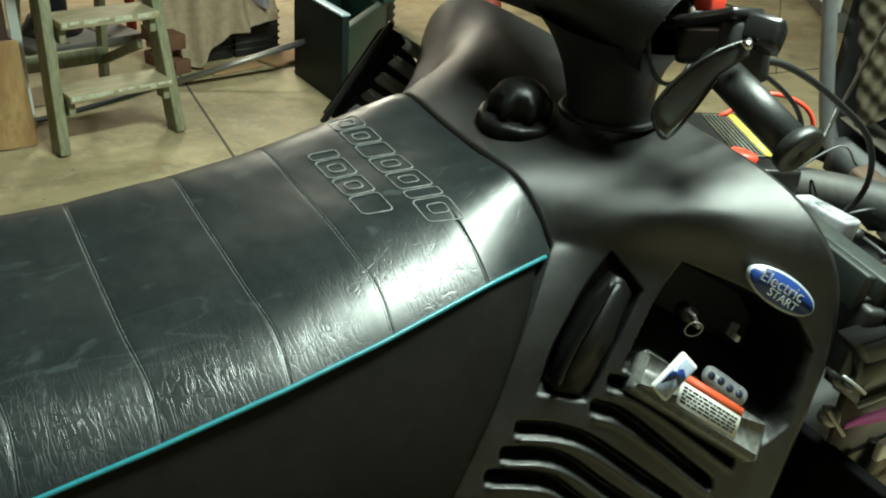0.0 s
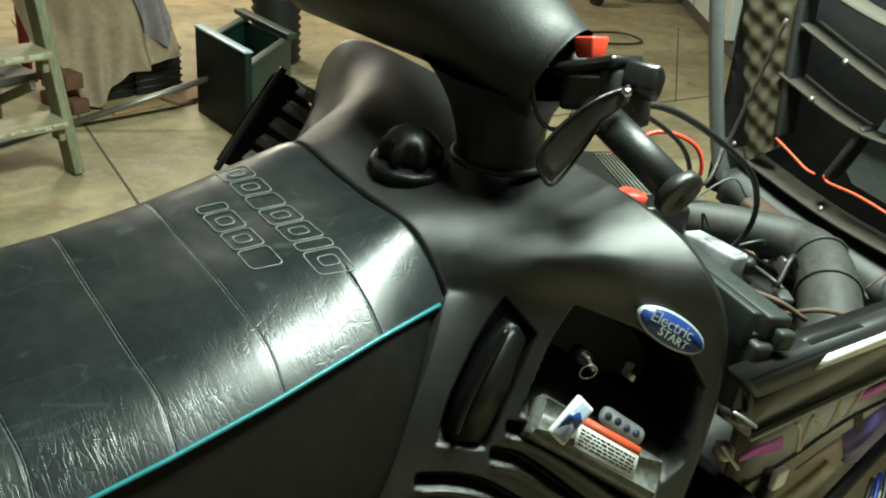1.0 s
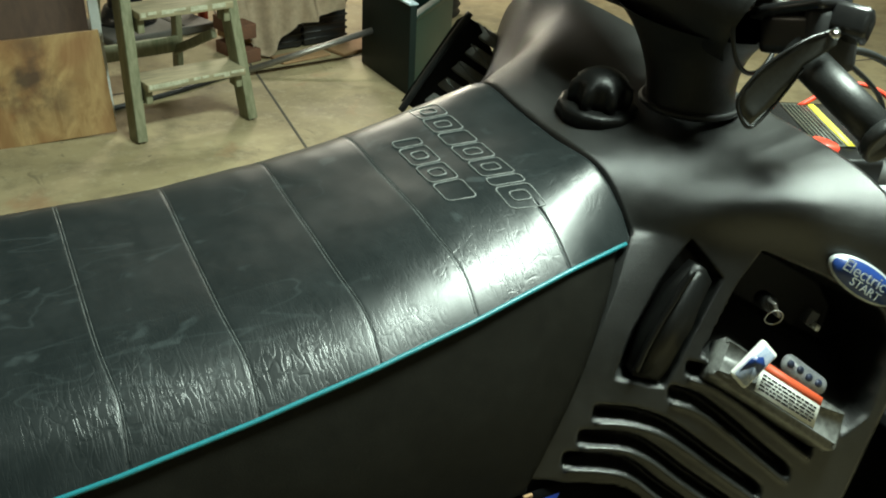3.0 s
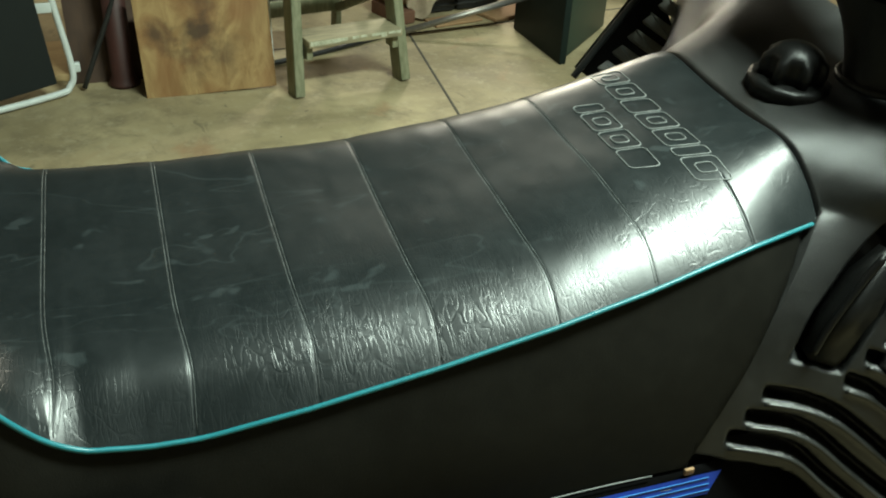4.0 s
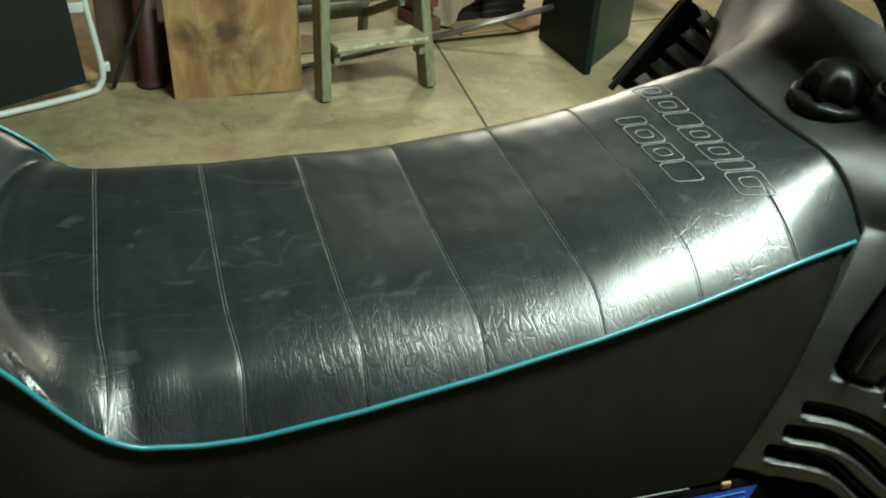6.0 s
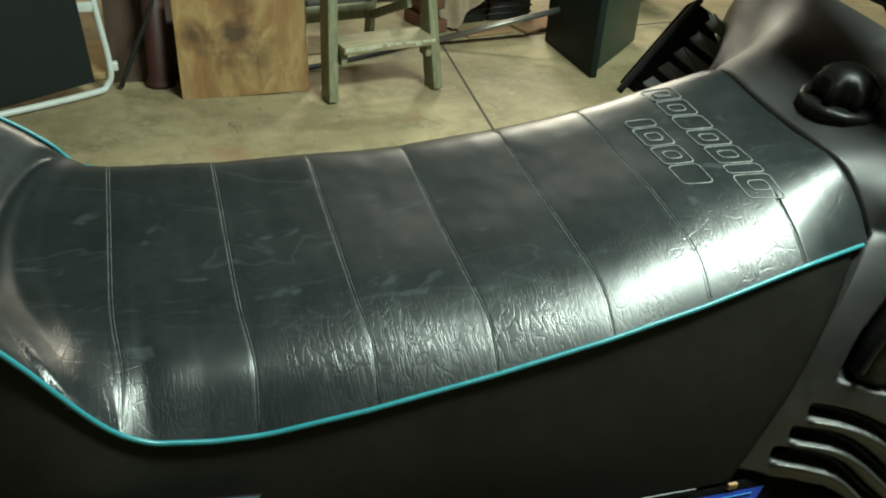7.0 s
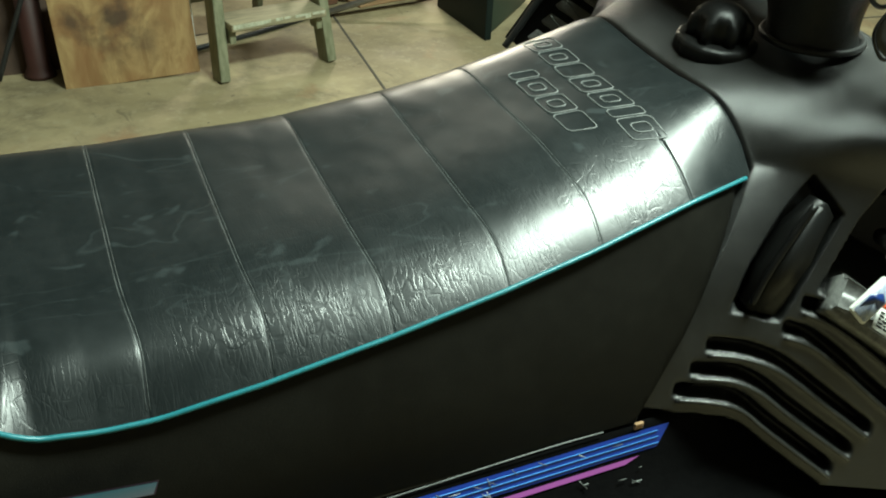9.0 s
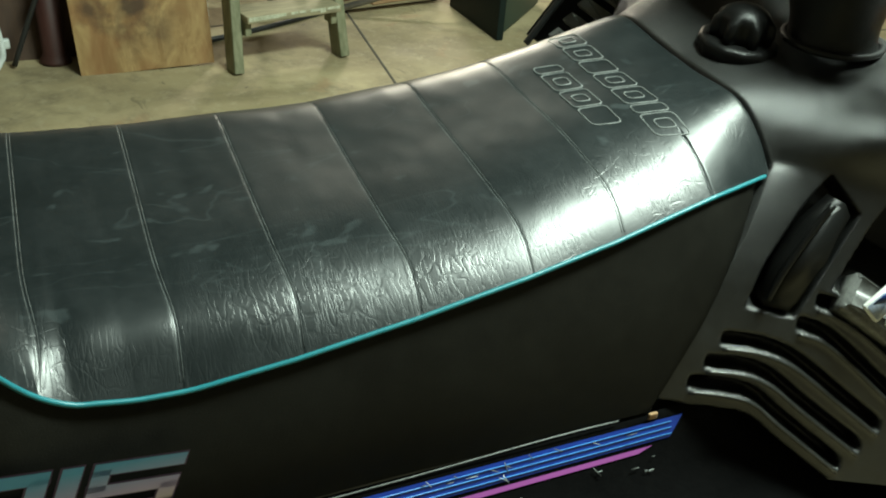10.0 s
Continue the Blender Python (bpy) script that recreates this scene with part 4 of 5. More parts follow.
    part("lever_bolt", lathe_mesh([(0, 0), (0.006, 0), (0.0065, 0.003), (0.0045, 0.006), (0, 0.0065)], 16, frame_at((0.503, -0.212, 0.920), (1, 0, 0), (-0.3, -0.3, 1))), CHROME, bar, "shiny bolt")
    lev = grid_mesh([[(0.512, -0.205, 0.922), (0.511, -0.208, 0.916), (0.510, -0.210, 0.909)], [(0.473, -0.200, 0.912), (0.472, -0.201, 0.900), (0.477, -0.205, 0.889)],
                     [(0.438, -0.192, 0.888), (0.434, -0.193, 0.868), (0.452, -0.204, 0.853)], [(0.414, -0.190, 0.858), (0.416, -0.194, 0.842), (0.425, -0.2045, 0.831)]])
    bmesh.ops.subdivide_edges(lev, edges=lev.edges[:], cuts=2, use_grid_fill=True, smooth=0.6)
    bmesh.ops.solidify(lev, geom=lev.faces[:], thickness=0.004)
    lever = part("throttle_lever", lev, LEVER_GREY, bar, "worn dark grey thumb throttle lever")
    part("lever_rim", tube_mesh([(0.512, -0.207, 0.925), (0.472, -0.203, 0.914), (0.437, -0.195, 0.889), (0.413, -0.193, 0.858), (0.417, -0.200, 0.836), (0.427, -0.207, 0.829), (0.453, -0.206, 0.851), (0.478, -0.207, 0.887)], 0.0020, 8, 5), GLOSS, lever, "worn lever edge")
    return bar


HANDLEBAR = build_handlebar()


def build_hull():
    part("tunnel", box_mesh((1.35, 0.40, 0.17), Matrix.Translation((-0.25, 0.005, 0.315)), 0.02), PLASTIC_DULL, SLED, "black metal tunnel")
    part("track", box_mesh((1.5, 0.36, 0.22), Matrix.Translation((-0.30, 0.005, 0.113)), 0.09, 5), RUBBER, SLED, "black rubber drive track")
    part("belly_pan", box_mesh((0.95, 0.60, 0.16), Matrix.Translation((0.95, 0.06, 0.27)), 0.05, 4), PLASTIC_DULL, SLED, "black plastic belly pan")
    for y in (-0.35, 0.45):
        part("ski", box_mesh((1.0, 0.11, 0.03), Matrix.Translation((1.35, y, 0.017)), 0.012, 2), PLASTIC_DULL, SLED, "black ski")
        part("ski_leg", box_mesh((0.06, 0.05, 0.24), Matrix.Translation((1.2, y * 0.75, 0.14)), 0.012, 2), STEEL, SLED, "steel ski leg")
    # Added backing panels: the unlit void's darkness is put into their colour.
    part("footwell", box_mesh((0.62, 0.02, 0.42), Matrix.Translation((0.48, -0.205, 0.24)), 0.004), SHADE_BLACK, SLED, "added near-black backing for the dark void below the louvres")
    part("footwell_end", box_mesh((0.02, 0.26, 0.40), Matrix.Translation((0.66, -0.32, 0.25)), 0.004), SHADE_BLACK, SLED, "added near-black end to the dark void of the footwell")
    # running board with its stripes
    board = part("running_board", grid_mesh([[(x, -0.226, 0.414), (x, -0.236, 0.406), (x, -0.262, 0.350), (x, -0.38, 0.30)] for x in np.linspace(-0.8, 0.62, 40)]), BOARD_BLACK, SLED, "black running board with worn blue and pink stripes")

    def stripe(x0, x1, k0, k1, mat):
        a, b, n = Vector((0, -0.236, 0.406)), Vector((0, -0.262, 0.350)), Vector((0, -0.907, 0.421))
        q = [Vector((x, 0, 0)) + a.lerp(b, k) + n * 0.0012 for x, k in ((x0, k0), (x1, k0), (x1 - 0.02, k1), (x0, k1))]
        bm = bmesh.new()
        bm.faces.new([bm.verts.new(p) for p in q])
        part("stripe", bm, mat, board, "", False)

    stripe(-0.7, 0.240, -0.04, 0.36, STRIPE_BLUE)
    for k in (0.04, 0.16, 0.28):
        bmk = Vector((0, -0.236, 0.406)).lerp(Vector((0, -0.262, 0.350)), k) + Vector((0, -0.0022, 0.001))
        part("stripe", tube_mesh([(-0.7, bmk.y, bmk.z), (0.222, bmk.y, bmk.z)], 0.0006, 6), STRIPE_LIGHT, board)
    stripe(-0.7, 0.195, 0.44, 0.54, PINK)
    # scuffs and flecks of worn print along the board
    rnd = random.Random(31)
    for k in range(26):
        x, v = rnd.uniform(-0.10, 0.20), rnd.choice((0.02, 0.10, 0.30, 0.66, 0.80, 0.92))
        p = Vector((x, -0.236, 0.406)).lerp(Vector((x, -0.262, 0.350)), v) + Vector((0, -0.0026, 0.0012))
        d = Vector((rnd.uniform(-0.4, 1.0), -0.2, -0.42)) if rnd.random() < 0.6 else Vector((1, 0, 0))
        part("scuff", box_mesh((rnd.uniform(0.004, 0.016), 0.0008, 0.0005), frame_at(p, d, (0, -0.907, 0.421)), 0), rnd.choice((LETTER_GREY, SILVER, LETTER_GREY)), board)
    part("trim_clip", box_mesh((0.012, 0.004, 0.009), Matrix.Translation((0.196, -0.2345, 0.417)), 0.0015), CARD, board, "small tan clip at the end of the board")


build_hull()


def build_engine_bay():
    bat = pose(0.752, -0.018, 0.625, 0, 0, -24)
    batt = part("battery", box_mesh((0.13, 0.20, 0.15), bat, 0.006), GLOSS, SLED, "black battery with a yellow warning label")
    lab = part("battery_label", box_mesh((0.052, 0.145, 0.002), bat @ Matrix.Translation((0.016, 0.012, 0.0765)), 0), LABEL_GREY, batt, "yellow and white warning label")
    part("label_band", box_mesh((0.010, 0.145, 0.002), bat @ Matrix.Translation((0.034, 0.012, 0.0778)), 0), YELLOW, lab, "yellow band")
    bars(bat @ Matrix.Translation((0.008, 0.012, 0.0778)) @ pose(0, 0, 0, 0, 0, 90), 0.135, 0.036, 6, GLOSS, lab)
    part("terminal_cover", lathe_mesh([(0.0, -0.02), (0.016, -0.02), (0.019, 0.008), (0.0195, 0.016), (0.016, 0.019), (0.0, 0.020)], 24, Matrix.Translation((0.676, -0.106, 0.712)) @ pose(0, 0, 0, 0, 12, 0)), RED, batt, "red terminal cap")
    part("terminal_bolt", lathe_mesh([(0, 0), (0.008, 0), (0.008, 0.012), (0, 0.013)], 12, Matrix.Translation((0.685, -0.135, 0.684))), CHROME, batt, "bright terminal bolt")
    beam = frame_at((0.684, -0.238, 0.668), (-0.045, -0.215, -0.025), (0.2, -0.05, 1))
    cb = part("cross_beam", box_mesh((0.235, 0.040, 0.034), beam @ Matrix.Translation((0, 0.014, 0)), 0.004), GREENISH, SLED, "dull grey-green cross beam")
    part("beam_lip", box_mesh((0.225, 0.014, 0.046), beam @ Matrix.Translation((0, -0.022, -0.004)), 0.003), GREENISH, cb)
    part("beam_web", box_mesh((0.225, 0.02, 0.010), beam @ Matrix.Translation((0, -0.010, -0.014)), 0.002), PLASTIC_DULL, cb)
    part("beam_bracket", box_mesh((0.016, 0.026, 0.024), beam @ Matrix.Translation((0.124, 0.022, -0.008)), 0.005), GREENISH, cb, "bracket at the beam's end")
    part("beam_end", box_mesh((0.05, 0.030, 0.090), beam @ Matrix.Translation((0.105, -0.004, -0.060)), 0.006), PLASTIC_DULL, cb, "black end block of the beam")
    part("air_duct", tube_mesh([(0.94, -0.33, 0.41), (1.02, -0.27, 0.455), (1.13, -0.18, 0.492), (1.19, -0.115, 0.508), (1.20, -0.05, 0.512), (1.15, 0.02, 0.517), (1.07, 0.10, 0.52), (0.98, 0.20, 0.52)], [0.050, 0.051, 0.050, 0.047, 0.041, 0.036, 0.034, 0.034], 32, 8), DUCT, SLED, "grey plastic air duct with an elbow")
    for p, r in (((1.13, -0.18, 0.492), 0.052), ((1.19, -0.115, 0.508), 0.049)):
        d = Vector((0.8, 0.65, 0.2)).normalized() if r > 0.05 else Vector((0.5, 0.8, 0.1)).normalized()
        a, b = d.orthogonal().normalized(), d.cross(d.orthogonal().normalized())
        ring = [Vector(p) + (a * math.cos(t) + b * math.sin(t)) * r for t in np.linspace(0, 2 * math.pi, 33)]
        part("duct_ring", tube_mesh(ring, 0.003, 6, 1, caps=False), DUCT, SLED, "clamp ring round the air duct")
    res = part("reservoir", box_mesh((0.085, 0.040, 0.04), frame_at((0.800, -0.165, 0.636), (0.05, -1, -0.10), (0.2, 0, 1)), 0.006, 3), SWITCH_GREY, SLED, "cloudy white plastic reservoir")
    part("reservoir_label", box_mesh((0.050, 0.026, 0.001), frame_at((0.800, -0.165, 0.636), (0.05, -1, -0.10), (0.2, 0, 1)) @ Matrix.Translation((0.012, 0, 0.0208)), 0), SWITCH_GREY, res, "grey worn label")
    part("engine", box_mesh((0.46, 0.42, 0.14), Matrix.Translation((1.0, 0.06, 0.37)), 0.02), PLASTIC_DULL, SLED, "dark grimy engine block")
    rnd = random.Random(3)
    for k in range(14):
        x, y = rnd.uniform(0.88, 1.22), rnd.uniform(-0.16, 0.22)
        z = 0.44 + rnd.uniform(0, 0.05)
        part("engine_fitting", lathe_mesh([(0, 0), (0.012, 0), (0.013, 0.02), (0.008, 0.03), (0, 0.03)], 10, Matrix.Translation((x, y, z)) @ pose(0, 0, 0, rnd.uniform(-40, 40), rnd.uniform(-40, 40), 0)), rnd.choice((STEEL, PLASTIC_DULL, RUST, PLASTIC_DULL)), SLED, "grimy bolt or fitting in the engine bay")
    for pts, r, mat, lab in (([(0.54, -0.165, 0.885), (0.63, -0.165, 0.872), (0.76, -0.155, 0.81), (0.87, -0.15, 0.735), (0.93, -0.13, 0.64), (0.90, -0.10, 0.55)], 0.0045, RUBBER, "black control cable"),
                             ([(0.55, -0.14, 0.885), (0.66, -0.12, 0.84), (0.78, -0.09, 0.77), (0.84, -0.07, 0.70), (0.84, -0.06, 0.62)], 0.0035, RUBBER, "black control cable"),
                             ([(0.80, 0.05, 0.70), (0.87, 0.03, 0.735), (0.93, 0.0, 0.715), (0.945, -0.01, 0.665), (0.92, 0.02, 0.62)], 0.0035, RED, "red battery wire"),
                             ([(0.90, -0.02, 0.52), (1.00, -0.10, 0.58), (1.05, -0.09, 0.56)], 0.003, RUBBER, "black wire"),
                             ([(1.24, 0.16, 0.62), (1.15, 0.12, 0.56), (1.06, 0.14, 0.60)], 0.004, RUBBER, "black hose")):
        part("cable", tube_mesh(pts, r, 8, 8), mat, SLED, lab)
    rnd = random.Random(11)
    for k in range(16):
        a = Vector((rnd.uniform(0.86, 1.22), rnd.uniform(-0.20, 0.16), rnd.uniform(0.47, 0.56)))
        b = a + Vector((rnd.uniform(-0.14, 0.14), rnd.uniform(-0.14, 0.14), rnd.uniform(-0.05, 0.02)))
        part("wire", tube_mesh([a, (a + b) / 2 + Vector((rnd.uniform(-0.03, 0.03), rnd.uniform(-0.03, 0.03), rnd.uniform(0.01, 0.05))), b], rnd.choice((0.002, 0.003, 0.0045)), 6, 6), rnd.choice((RUBBER, RUBBER, PLASTIC_DULL, GREY, RUST)), SLED, "loose grimy wire in the engine bay")
    for k in range(12):
        q = (rnd.uniform(0.88, 1.24), rnd.uniform(-0.16, 0.20), rnd.uniform(0.45, 0.50))
        part("bracket", box_mesh((rnd.uniform(0.02, 0.07), rnd.uniform(0.02, 0.06), rnd.uniform(0.02, 0.05)), Matrix.Translation(q) @ pose(0, 0, 0, rnd.uniform(-25, 25), rnd.uniform(-25, 25), rnd.uniform(0, 90)), 0.004), rnd.choice((PLASTIC_DULL, RUST, HOOD_IN, STEEL)), SLED, "small dirty bracket in the engine bay")
    part("wire_connector", box_mesh((0.018, 0.014, 0.03), Matrix.Translation((0.935, -0.005, 0.64)), 0.003), RED, SLED, "red wire connector")


build_engine_bay()


def build_hood():
    rows = []
    for k in np.linspace(0, 1, 24):
        row = []
        for y in np.linspace(-0.46, 0.30, 40):
            z = 0.46 + 0.80 * k
            row.append(Vector((1.37 + 0.08 * k + 0.05 * (y / 0.4) ** 2 * -1, y + 0.10 * (k - 0.5) * (1 if y > 0 else 0) * y / 0.3, z)))
        rows.append(row)
    bm = grid_mesh(rows)
    bmesh.ops.solidify(bm, geom=bm.faces[:], thickness=0.008)
    hood = part("hood", bm, HOOD_IN, SLED, "tilted-open hood showing its dark ribbed inside")
    rim_pts = [(1.29, 0.176, 0.515), (1.29, 0.205, 0.565), (1.29, 0.248, 0.69), (1.30, 0.300, 0.84), (1.33, 0.36, 1.02), (1.37, 0.40, 1.25)]
    rows = [[p + Vector((dx, dy, 0)) for dx, dy in ((0.0, -0.016), (-0.012, 0), (0.0, 0.020), (0.06, 0.03))] for p in smooth_path(rim_pts, 6)]
    part("hood_rim", grid_mesh(rows), GREY, hood, "grey outer rim of the hood")
    # egg-crate foam
    c = [Vector((1.335, 0.163, 0.555)), Vector((1.335, 0.098, 0.615)), Vector((1.345, 0.165, 1.05)), Vector((1.345, 0.345, 1.05))]
    rows = []
    for s in np.linspace(0, 1, 80):
        row = []
        for t in np.linspace(0, 1, 40):
            p = c[0].lerp(c[3], s).lerp(c[1].lerp(c[2], s), t)
            row.append(p + Vector((-0.0045 * (math.sin(s * 64) * math.sin(t * 14) + 1) - 0.02 * (1 - abs(2 * t - 1) ** 6), 0, 0)))
        rows.append(row)
    part("foam_pad", grid_mesh(rows), FOAM, hood, "brown egg-crate sound foam")

    def rib(points, x0, x1, thick, mat, name="rib", label="dark moulded rib with a dusty edge"):
        rows = []
        for y, z in [(p.x, p.y) for p in smooth_path([(a, b, 0) for a, b in points], 6)]:
            rows.append([(x0, y, z), (x1, y, z), (x1, y, z - thick), (x0, y, z - thick)])
        return part(name, grid_mesh(rows, closed=True, caps=True), mat, hood, label)

    for pts in (((0.118, 0.848), (0.062, 0.829), (0.006, 0.811), (-0.075, 0.788), (-0.2, 0.77)), ((0.133, 0.752), (0.08, 0.736), (0.032, 0.721), (-0.042, 0.705), (-0.105, 0.703), (-0.2, 0.71)),
                ((0.13, 0.93), (0.05, 0.905), (-0.05, 0.885), (-0.2, 0.87)), ((0.19, 0.577), (0.11, 0.56), (0.034, 0.545), (-0.07, 0.53), (-0.22, 0.52))):
        rib(pts, 1.305, 1.37, 0.005, RIB_EDGE)
    rib(((0.17, 0.545), (0.034, 0.515), (-0.171, 0.49), (-0.25, 0.485)), 1.27, 1.40, 0.06, HOOD_IN, "hood_frame", "dark lower frame of the hood")
    for y0, z0, y1, z1, w, mat in ((-0.052, 0.709, -0.010, 0.595, 0.012, HOOD_IN), (0.135, 0.90, 0.105, 0.635, 0.014, HOOD_IN)):
        part("divider", box_mesh((0.05, w, math.hypot(y1 - y0, z1 - z0)), frame_at((1.335, (y0 + y1) / 2, (z0 + z1) / 2), (1, 0, 0), (0, y0 - y1, z0 - z1)), 0.004), mat, hood, "upright divider between the ribs")
    bm = bmesh.new()
    bm.faces.new([bm.verts.new((1.318, y, z)) for y, z in ((-0.070, 0.700), (-0.20, 0.705), (-0.20, 0.590), (-0.145, 0.598), (-0.062, 0.608), (-0.045, 0.625))])
    bmesh.ops.solidify(bm, geom=bm.faces[:], thickness=0.004)
    part("heat_patch", bm, PATCH, hood, "pale grey heat patch", False)
    bm = bmesh.new()
    bm.faces.new([bm.verts.new((1.318, y, z)) for y, z in ((-0.090, 0.775), (-0.20, 0.785), (-0.20, 0.715), (-0.075, 0.713))])
    bmesh.ops.solidify(bm, geom=bm.faces[:], thickness=0.004)
    part("heat_patch", bm, PATCH, hood, "pale grey heat patch", False)
    for pts in (((0.105, 0.632), (0.07, 0.618), (0.03, 0.601), (0.008, 0.598)), ((-0.010, 0.604), (-0.022, 0.594), (-0.08, 0.594), (-0.15, 0.585), (-0.2, 0.57))):
        part("paint_line", tube_mesh([(1.312, y, z) for y, z in pts], 0.0028, 6, 5), ORANGE, hood, "thin orange-red line along the rib")
    for y, z in ((0.04, 0.735), (0.17, 0.60), (-0.04, 0.555), (0.0, 0.815)):
        part("rivet", lathe_mesh([(0, 0), (0.006, 0), (0.005, 0.004), (0, 0.005)], 10, frame_at((1.283, y, z), (0, 1, 0), (-1, 0, 0))), STEEL, hood, "small bright rivet")
    part("stay_cable", tube_mesh([(1.20, 0.079, 0.872), (1.21, 0.099, 0.80), (1.22, 0.134, 0.66), (1.20, 0.145, 0.55)], 0.0035, 8, 6), STEEL, hood, "grey stay cable")
    for a in ((1.25, 0.05, 0.50), (1.25, -0.06, 0.475)):
        part("hood_box", box_mesh((0.05, 0.08, 0.05), Matrix.Translation(a) @ pose(0, 0, 0, 12, 0, 0), 0.008), RUST, hood, "rusty brown bracket box")
    return hood


HOOD = build_hood()


def build_side_panel():
    m = frame_at((0, -0.362, 0), (1, 0, 0), (0, -1, 0.0))
    sp = part("side_cowl", plate_mesh([(0.68, 0.20), (1.25, 0.20), (1.25, 0.50), (0.95, 0.53), (0.66, 0.525)], 0.012, m, 0.002), BRONZE, SLED, "bronze side cowl with coloured graphics")
    part("edge_trim", plate_mesh([(0.635, 0.600), (0.66, 0.525), (0.99, 0.518), (1.25, 0.49), (1.25, 0.60), (0.93, 0.620), (0.75, 0.632)], 0.035, m @ Matrix.Translation((0, 0, 0.012)), 0.005), GLOSS, sp, "glossy black edge trim")
    part("trim_step", plate_mesh([(0.60, 0.636), (0.635, 0.598), (0.95, 0.583), (1.25, 0.56), (1.25, 0.60), (0.925, 0.622)], 0.03, m @ Matrix.Translation((0, 0, 0.022)), 0.004), PLASTIC_DULL, sp, "black step of the trim")
    part("silver_strip", plate_mesh([(0.735, 0.607), (0.952, 0.592), (1.2, 0.575), (1.2, 0.60), (0.94, 0.612), (0.755, 0.623)], 0.004, m @ Matrix.Translation((0, 0, 0.026)), 0.001), WHITE, sp, "white strip along the trim")
    part("end_plate", plate_mesh([(0.582, 0.602), (0.638, 0.560), (0.640, 0.540), (0.585, 0.584)], 0.02, m @ Matrix.Translation((0, 0, 0.024)), 0.002), GLOSS, sp, "glossy black end block of the trim")
    part("end_edge", tube_mesh([(0.582, -0.389, 0.603), (0.610, -0.389, 0.583), (0.638, -0.389, 0.561)], 0.0022, 6, 2), SILVER, sp, "thin bright silver edge")
    part("edge_line", tube_mesh([(0.660, -0.376, 0.524), (0.80, -0.376, 0.520), (0.99, -0.376, 0.512)], 0.003, 6, 4), SILVER, sp)
    part("tape_strip", plate_mesh([(0.674, 0.482), (0.70, 0.484), (0.764, 0.478), (0.770, 0.453), (0.70, 0.470), (0.676, 0.473)], 0.002, m @ Matrix.Translation((0, 0, 0.002)), 0), MAGENTA, sp, "magenta tape strip")
    part("tape_strip", plate_mesh([(0.93, 0.484), (1.05, 0.480), (1.05, 0.462), (0.935, 0.470)], 0.002, m @ Matrix.Translation((0, 0, 0.002)), 0), MAGENTA, sp, "magenta tape strip")
    # a pale looping script mark that stands for a model name
    pts = [(0.782 + 0.026 * k + 0.010 * math.sin(k * 2.4), -0.3645, 0.457 + 0.022 * math.cos(k * 3.14) * (1.6 if k < 2 else 1) + 0.004 * k) for k in np.arange(0, 6.1, 0.25)]
    part("script_mark", tube_mesh(pts, 0.0028, 6, 3), LETTER_TAN, sp, "pale looping script decal")
    part("swoosh", plate_mesh([(0.83, 0.392), (0.93, 0.412), (1.02, 0.408), (0.97, 0.372), (0.95, 0.345), (0.90, 0.385)], 0.002, m @ Matrix.Translation((0, 0, 0.002)), 0), PINK_PALE, sp, "pale pink swoosh decal")
    part("swoosh", plate_mesh([(0.93, 0.412), (1.10, 0.44), (1.10, 0.30), (0.97, 0.345)], 0.002, m @ Matrix.Translation((0, 0, 0.003)), 0), PURPLE, sp, "purple swoosh decal")
    part("body_line", tube_mesh([(0.70, -0.366, 0.425), (0.80, -0.366, 0.43), (0.92, -0.366, 0.447), (1.10, -0.366, 0.44)], 0.003, 6, 4), PLASTIC_DULL, sp)
    part("strap", tube_mesh([(0.748, -0.372, 0.432), (0.745, -0.374, 0.40), (0.725, -0.374, 0.34), (0.71, -0.372, 0.26)], [0.011, 0.012, 0.011, 0.010], 10, 5), RUBBER, sp, "black rubber strap")
    part("strap_tip", box_mesh((0.026, 0.010, 0.030), Matrix.Translation((0.750, -0.382, 0.428)), 0.003), WHITE, sp, "white strap tip")
    nut = part("wing_nut", lathe_mesh([(0, 0), (0.012, 0), (0.013, 0.008), (0.007, 0.018), (0, 0.019)], 16, frame_at((0.612, -0.370, 0.525), (1, 0, 0), (-0.4, -0.9, 0.2))), STEEL, SLED, "steel wing fastener")
    part("wing", box_mesh((0.044, 0.005, 0.014), frame_at((0.606, -0.384, 0.528), (0.5, -0.2, -0.7), (-0.4, -0.9, 0.2)), 0.002), STEEL, nut)
    part("hinge_bar", tube_mesh([(0.80, -0.40, 0.285), (0.95, -0.39, 0.345), (1.12, -0.38, 0.40)], 0.010, 10, 4), PLASTIC_DULL, SLED, "black front bar")
    for k in range(5):
        part("cable", tube_mesh([(0.86 + 0.03 * k, -0.42, 0.24), (0.92 + 0.03 * k, -0.43, 0.30), (1.0 + 0.02 * k, -0.40, 0.33)], 0.004, 6, 5), (RUBBER, STRIPE_BLUE, RUBBER, STEEL, RUBBER)[k], SLED, "loose cable at the front end")


build_side_panel()


